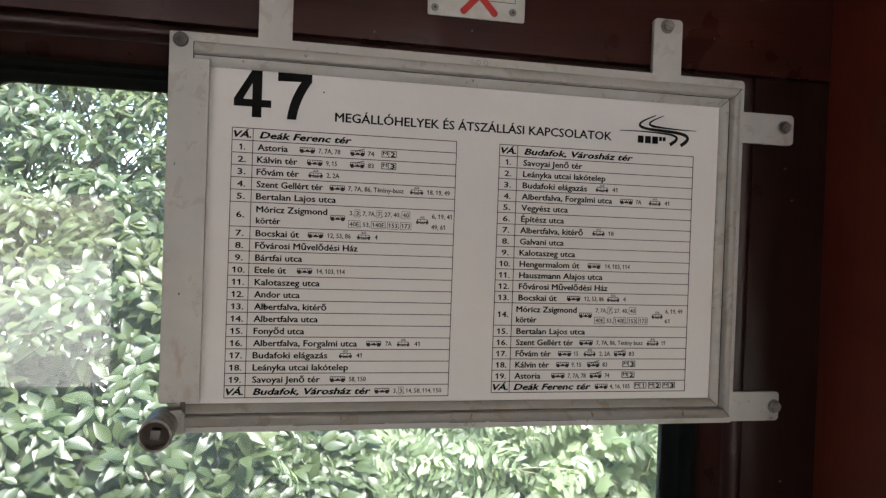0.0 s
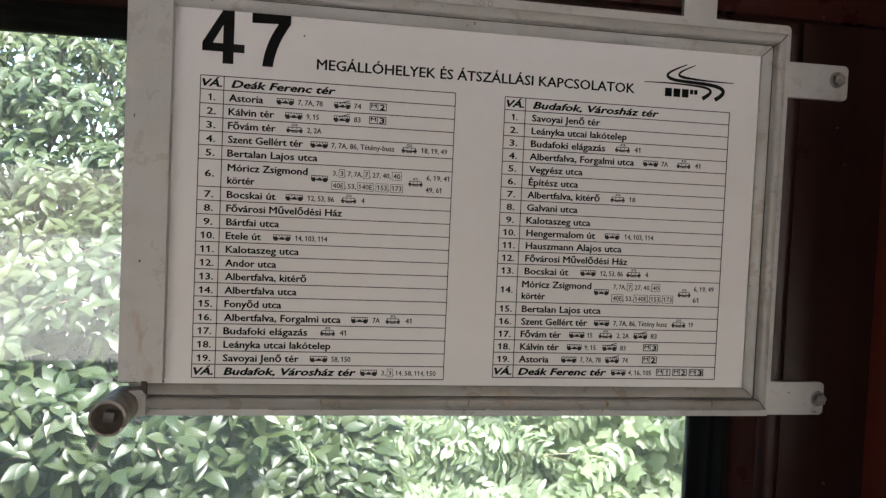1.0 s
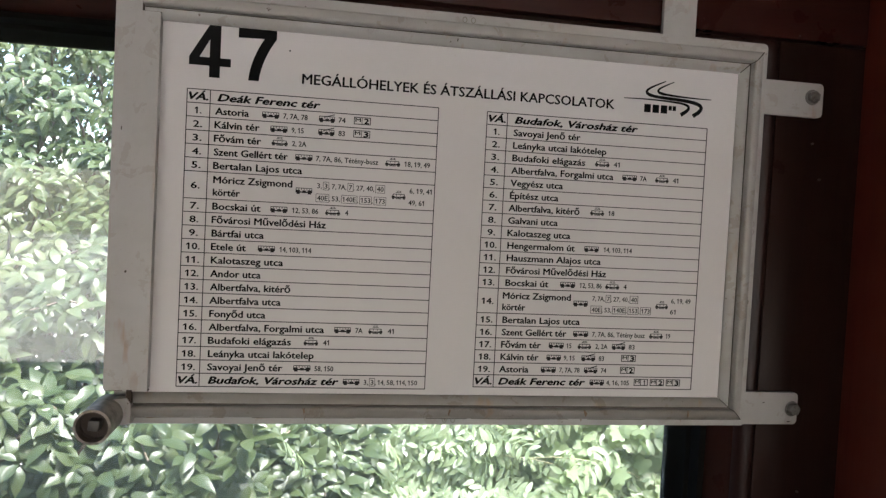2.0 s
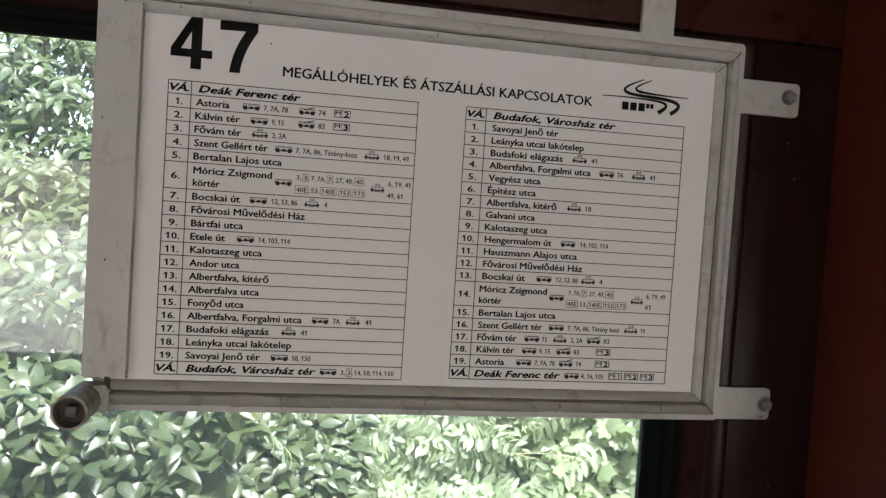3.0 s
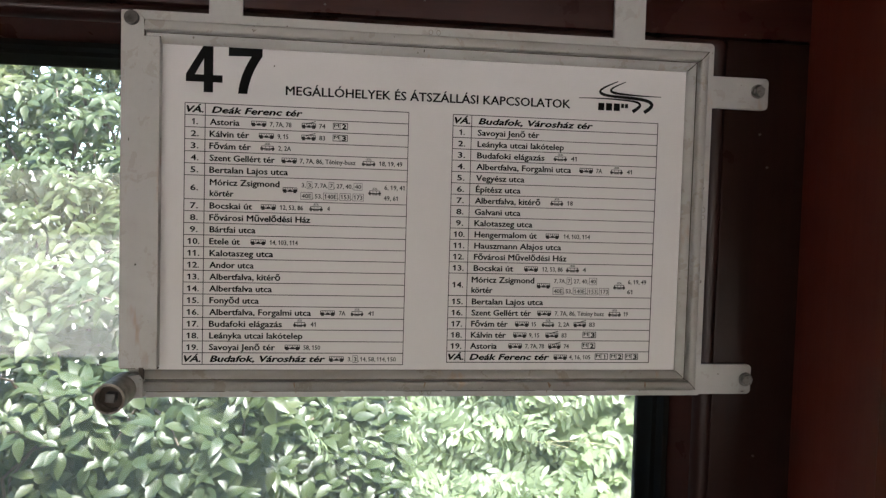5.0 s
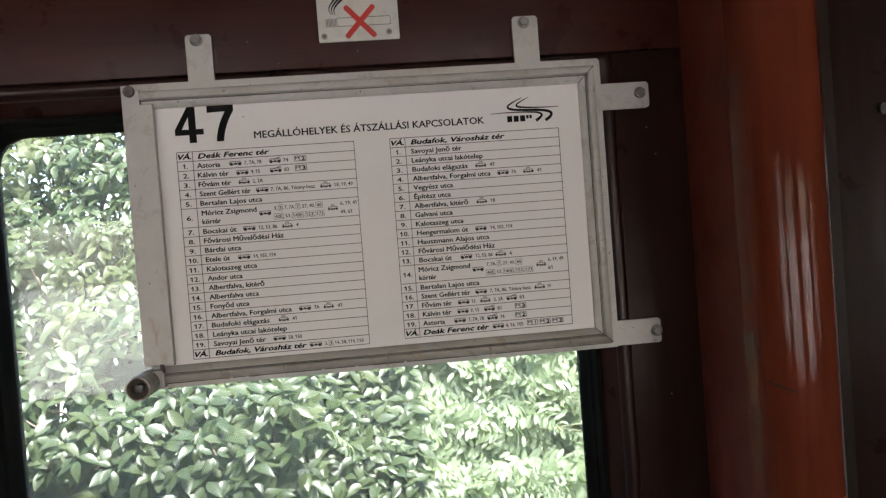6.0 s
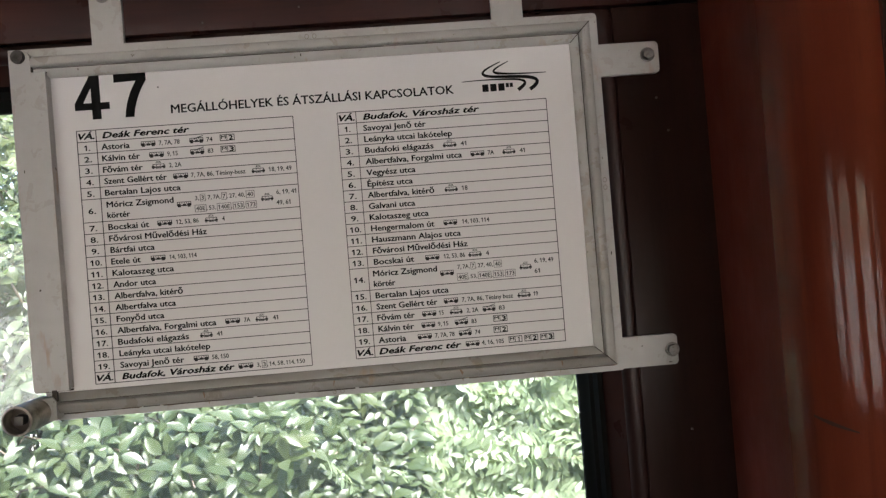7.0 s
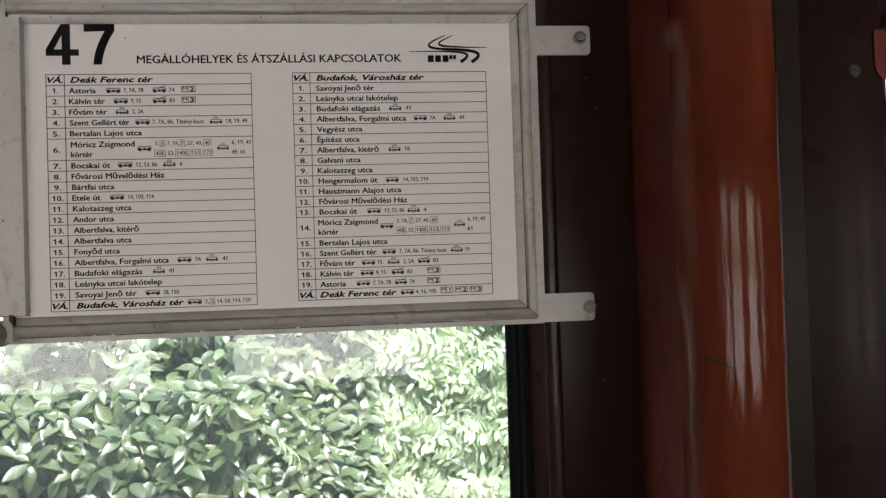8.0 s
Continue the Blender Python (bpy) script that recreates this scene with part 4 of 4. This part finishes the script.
for rx, rz in ((0.1510, 1.7405), (0.2385, 1.7430), (0.151, 1.832), (0.2385, 1.832)):
    bm = B()
    tube(bm, rx, NY - 0.0024, NY, rz, 0.0043, 16)
    bmesh.ops.bevel(bm, geom=bm.edges[:], offset=0.0009, segments=2, affect="EDGES")
    rivet = part("rivet", bm, STEEL, notice, "domed rivet")
    part("rivet_hole", tube(B(), rx, NY - 0.0025, NY - 0.002, rz, 0.0015, 10), GRIME_AND_SHADE, rivet)
settle(notice)

# ---- ground and hedge outside ----
structure("ground", box(B(), -60, 60, -60, 60, -1.0, -0.9), GROUND, "ground beside the track", None)


# unseen pale ground, added to bounce daylight through the far windows
structure("pavement", box(B(), -60, 60, -60, -2.4, -0.9, -0.86), CONCRETE, "pale concrete ground added on the far side to bounce light in", None)


# pale strip added behind the hedge so the gaps between leaves look bright
structure("pavement", box(B(), -60, 60, 4.8, 14, -0.9, -0.86), CONCRETE, "pale concrete ground added beyond the hedge to brighten its gaps", None)


def leaf_shape(length, width, droop, fold, rows=((0.0, 0.0), (0.12, 0.50), (0.30, 0.92), (0.50, 1.0), (0.72, 0.70), (0.90, 0.27), (1.0, 0.0))):
    """A leaf with a folded midrib, along +x: vertices and faces."""
    verts, mids, lefts, rights = [], [], [], []
    for s, w in rows:
        z = -droop * s * s * length
        mids.append(len(verts))
        verts.append((s * length, 0, z))
        if w:
            lefts.append(len(verts))
            verts.append((s * length, w * width / 2, z + fold * w * width))
            rights.append(len(verts))
            verts.append((s * length, -w * width / 2, z + fold * w * width))
    faces = [(mids[0], rights[0], mids[1]), (mids[0], mids[1], lefts[0])]
    for i in range(len(rows) - 3):
        faces.append((mids[i + 1], rights[i], rights[i + 1], mids[i + 2]))
        faces.append((mids[i + 1], mids[i + 2], lefts[i + 1], lefts[i]))
    faces += [(mids[-2], rights[-1], mids[-1]), (mids[-2], mids[-1], lefts[-1])]
    return np.array(verts), faces


def lobed_shape(size, cup):
    """A five-lobed leaf along +x, cupped round its middle."""
    half = ((0.06, 0.10), (-0.07, 0.27), (0.06, 0.44), (0.29, 0.50), (0.38, 0.37), (0.56, 0.45), (0.75, 0.40), (0.74, 0.22), (0.90, 0.10))
    ring_pts = [(0.0, 0.0)] + list(half) + [(1.06, 0.0)] + [(x, -y) for x, y in reversed(half)]
    verts = [(0.42 * size, 0, 0.0)] + [(x * size, y * size, -cup * size * ((x - 0.4) ** 2 + y * y) + 0.10 * size * abs(y)) for x, y in ring_pts]
    n = len(ring_pts)
    return np.array(verts), [(0, 1 + (i + 1) % n, 1 + i) for i in range(n)]


class Foliage:
    """Gathers many leaves into one mesh."""

    def __init__(self):
        self.v, self.f, self.n = [], [], 0

    def add(self, shape, m):
        verts, faces = shape
        a = np.array(m)
        self.v.append(verts @ a[:3, :3].T + a[:3, 3])
        self.f += [tuple(i + self.n for i in f) for f in faces]
        self.n += len(verts)

    def build(self, name, material):
        me = bpy.data.meshes.new(name)
        me.from_pydata(np.concatenate(self.v).tolist(), [], self.f)
        me.materials.append(material)
        me.polygons.foreach_set("use_smooth", [True] * len(me.polygons))
        return new(name, me)


def aim(place, direction, up, scale=1.0):
    """A pose with x along direction and z near up."""
    x = Vector(direction).normalized()
    y = Vector(up).cross(x)
    if y.length < 1e-4:
        y = Vector((0, 1, 0)).cross(x)
    y.normalize()
    z = x.cross(y)
    m = Matrix((x, y, z)).transposed().to_4x4()
    return Matrix.Translation(place) @ m @ Matrix.Scale(scale, 4)


def limb(bm, pts, r0, r1, sides=6):
    prev = None
    for i, p in enumerate(pts):
        q = pts[min(i + 1, len(pts) - 1)] - pts[max(i - 1, 0)]
        m = aim(p, q, (0.3, 0.2, 1))
        r = r0 + (r1 - r0) * i / (len(pts) - 1)
        cur = [bm.verts.new(m @ Vector((0, r * math.cos(a), r * math.sin(a)))) for a in np.linspace(0, 2 * math.pi, sides, endpoint=False)]
        if prev:
            for k in range(sides):
                bm.faces.new((prev[k], prev[(k + 1) % sides], cur[(k + 1) % sides], cur[k]))
        prev = cur


BROAD = [leaf_shape(0.062, 0.0315, d, f) for d, f in ((0.25, 0.13), (0.45, 0.18), (0.15, 0.15), (0.6, 0.10))]
OVAL = ((0.0, 0.0), (0.12, 0.62), (0.38, 1.0), (0.66, 0.86), (0.88, 0.42), (1.0, 0.0))
SMALL = [leaf_shape(0.055, 0.0225, d, f, OVAL) for d, f in ((0.15, 0.09), (0.3, 0.14), (0.05, 0.06))]


def leaf_mesh(name, shape, material):
    me = bpy.data.meshes.new(name)
    me.from_pydata(shape[0].tolist(), [], shape[1])
    me.polygons.foreach_set("use_smooth", [True] * len(me.polygons))
    me.materials.append(material)
    return me


BROAD_MESH = [leaf_mesh("leaf", s, LEAF) for s in BROAD]
SMALL_MESH = [leaf_mesh("leaflet", s, LEAFLET) for s in SMALL]
LOBED = [lobed_shape(q, c) for q, c in ((0.066, 0.35), (0.078, 0.60), (0.054, 0.20))]


def make_bush(name, base, label, twigs, spot, kind, singles, seed):
    """A bush: stems, then whorls of broad leaves, feathered fronds or lobed vine leaves at the twig ends.
    spot(rng): the place of a twig end. singles: how many leaves nearest the window stand on their own."""
    rng = random.Random(seed)
    root = thing(name, base, label, "bush", "hedge bushes beside the track")
    bx, by, bz = base
    wood, stalks, wood_canes = B(), B(), B()
    ends = sorted((spot(rng) for _ in range(twigs)), key=lambda p: p[1])
    for i in range(0, twigs, 7):
        e = Vector(ends[i])
        s = Vector((e.x + (bx - e.x) * 0.2 + rng.uniform(-0.2, 0.2), e.y + rng.uniform(0.1, 0.4), max(bz, e.z - rng.uniform(0.2, 0.5))))
        mid = (s + e) / 2 + Vector((rng.uniform(-0.08, 0.08), rng.uniform(-0.05, 0.1), rng.uniform(0.0, 0.15)))
        limb(wood, [s, (s + mid) / 2 + Vector((0, 0, 0.02)), mid, (mid + e) / 2 + Vector((0, 0, 0.03)), e], 0.007, 0.002, 5)
    for k in range(5):
        a = Vector((bx + rng.uniform(-0.35, 0.35), by + rng.uniform(0.1, 0.6), bz))
        limb(wood, [a, a + Vector((rng.uniform(-.1, .1), 0, 0.9)), a + Vector((rng.uniform(-.2, .2), -0.1, 1.2)), a + Vector((rng.uniform(-.3, .3), -0.1, 1.7))], 0.03, 0.008, 7)
    part("stems", wood, BARK, root, "thin brown stems")
    mass = Foliage()
    alone = 0
    broad = kind == "broad"
    if kind != "broad":
        for i in range(5, twigs, max(1, twigs // 12)):
            e = Vector(ends[i // 2])
            lean = rng.choice((-1, 1)) * rng.uniform(0.25, 0.6)
            pts = [e + Vector((lean * (q - 0.5) + 0.05 * math.sin(5 * q + i), 0.02 * math.cos(4 * q), 0.55 * q * (1.25 - 0.7 * q) - 0.35)) for q in np.linspace(0, 1, 9)]
            limb(wood_canes, pts, 0.0026, 0.0011, 6)
    for e in ends:
        e = Vector(e)
        out = Vector((rng.uniform(-0.7, 0.7), -rng.uniform(0.3, 1.0), rng.uniform(-0.15, 0.7))).normalized()
        if broad:
            n = rng.randint(7, 11)
            out = (out + Vector((0, -0.2, 0.45))).normalized()
            for i in range(n):
                turn = i * 2.4 + rng.uniform(-0.4, 0.4)
                side = out.orthogonal().normalized()
                side.rotate(Matrix.Rotation(turn, 3, out))
                way = (side * rng.uniform(0.8, 1.2) + out * rng.uniform(0.0, 0.6) + Vector((0, -0.10, -0.22))).normalized()
                place = e - out * (i * 0.006) + way * 0.010
                up = out * 0.8 + Vector((rng.uniform(-.25, .25), -0.25, 0.9))
                k = rng.randrange(len(BROAD))
                m = aim(place, way, up, rng.uniform(0.48, 1.06) * (1.16 - 0.24 * min(1.0, max(0.0, e.z - 0.75))))
                if alone < singles and e.z > 0.3:
                    ob = new("leaf", BROAD_MESH[k])
                    ob.parent = root
                    ob.matrix_local = Matrix.Translation((-bx, -by, -bz)) @ m
                    alone += 1
                else:
                    mass.add(BROAD[k], m)
        elif kind == "lobed":
            for i in range(rng.randint(4, 7)):
                way = Vector((rng.uniform(-1, 1), rng.uniform(-0.6, 0.1), rng.uniform(-0.9, 0.25))).normalized()
                at = e + Vector((rng.uniform(-0.07, 0.07), rng.uniform(-0.03, 0.03), rng.uniform(-0.07, 0.07)))
                limb(stalks, [e, (e + at) / 2 + Vector((0, 0, 0.008)), at], 0.0013, 0.0009, 4)
                mass.add(rng.choice(LOBED), aim(at, way, (rng.uniform(-.9, .9), -0.7, rng.uniform(0.1, 1.3)), rng.uniform(0.6, 1.15)))
        else:
            for _ in range(3):
                way = Vector((rng.uniform(-1, 1), rng.uniform(-0.45, 0.1), rng.uniform(-0.75, 0.6))).normalized()
                up = Vector((rng.uniform(-.4, .4), -0.9, rng.uniform(0.5, 1.1)))
                length = rng.uniform(0.17, 0.32)
                frond = aim(e, way, up, 1)
                pairs = int(length / 0.029)
                scale = rng.uniform(0.7, 1.15)
                limb(stalks, [frond @ Vector((length * s, 0, -0.12 * length * s * s)) for s in (0, 0.33, 0.66, 1)], 0.0016, 0.0007, 4)
                for j in range(pairs + 1):
                    s = 0.15 + 0.85 * j / pairs
                    at = Vector((length * s, 0, -0.12 * length * s * s))
                    for sgn in ((1, -1) if j < pairs else (0,)):
                        yaw = radians(62 + rng.uniform(-20, 20)) * sgn
                        m = frond @ Matrix.Translation(at) @ Matrix.Rotation(yaw, 4, "Z") @ Matrix.Rotation(rng.uniform(-0.65, 0.65), 4, "X") @ Matrix.Scale(scale * (1 - 0.25 * s), 4)
                        k = rng.randrange(len(SMALL))
                        if alone < singles and e.z > 0.2:
                            ob = new("leaflet", SMALL_MESH[k])
                            ob.parent = root
                            ob.matrix_local = Matrix.Translation((-bx, -by, -bz)) @ m
                            alone += 1
                        else:
                            mass.add(SMALL[k], m)
    leaves = mass.build("foliage", {"broad": LEAF, "lobed": VINE}.get(kind, LEAFLET))
    leaves.parent = root
    tagged(leaves, "dense green leaves of the bush", "", "", "stuff")
    if not broad:
        part("frond_stalks", stalks, LEAFLET, root, "thin green leaf stalks")
        part("canes", wood_canes, CANE, root, "thin pale arching canes")
    bpy.context.view_layer.update()
    for ob in root.children:
        if ob.data.name.startswith(("leaf", "leaflet")) and ob.name.startswith("leaf"):
            continue
        ob.matrix_parent_inverse = root.matrix_world.inverted()
    return root


def clump(x0, x1, y0, y1, z0, z1, lean=0.0, knee=1.0):
    """Twig ends over a swelling front between the given limits; most lie near the front, which leans back above the knee."""
    def spot(rng):
        x, z = rng.uniform(x0, x1), rng.uniform(z0, z1)
        swell = noise.noise((x * 1.3, z * 1.5, 3.1)) * 0.20 + noise.noise((x * 4, z * 4, 7.7)) * 0.13
        return (x, y0 + 0.3 + lean * max(0.0, z - knee) + swell + (y1 - y0) * rng.random() ** 2.3, z)
    return spot


make_bush("bush", (-1.1, 2.6, -0.9), "broad-leaved green bush close outside the tram window", 4300, clump(-2.1, -0.05, 1.78, 2.6, 0.0, 2.5, 0.75), "broad", 280, 11)
make_bush("bush", (0.2, 2.9, -0.9), "broad-leaved bush mixed into the hedge", 1700, clump(-0.45, 0.28, 1.95, 2.6, -0.1, 1.60, 0.6, 0.7), "broad", 260, 12)
make_bush("bush", (0.6, 2.9, -0.9), "feathery pinnate-leaved shrub outside the tram window", 760, clump(0.08, 1.15, 2.05, 2.6, 0.0, 1.45, 0.6, 0.5), "feathery", 290, 13)
make_bush("bush", (1.2, 3.1, -0.9), "sparse feathery shrub at the hedge's thin end", 70, clump(0.9, 1.7, 2.1, 2.7, -0.1, 1.30), "feathery", 0, 16)
make_bush("vine", (1.1, 2.9, -0.9), "bright lobed-leaved climbing vine over the hedge end", 700, clump(0.86, 1.75, 1.95, 2.4, -0.2, 1.20, 0.6, 0.5), "lobed", 0, 18)
make_bush("bush", (0.6, 3.6, -0.9), "low broad-leaved bush behind the feathery shrub", 760, clump(-0.4, 0.70, 2.7, 3.3, -0.5, 1.30), "broad", 0, 15)
make_bush("bush", (-2.0, 4.3, -0.9), "dense tall broad-leaved bush behind the hedge", 1300, clump(-4.2, -0.3, 2.9, 4.0, -0.5, 2.6), "broad", 0, 14)
make_bush("bush", (-0.8, 3.5, -0.9), "shaded broad-leaved bush deep in the hedge", 650, clump(-1.9, 0.3, 2.7, 3.2, -0.7, 1.8), "broad", 0, 17)
make_bush("bush", (0.9, 3.3, -0.9), "feathery pale green shrub in the depth of the hedge", 300, clump(0.15, 1.85, 2.45, 2.9, -0.2, 1.40, 0.6, 0.5), "feathery", 0, 19)
make_bush("bush", (2.4, 2.9, -0.9), "broad-leaved green bush outside the next window", 650, clump(1.7, 3.3, 2.2, 2.9, 0.0, 2.0), "broad", 0, 20)
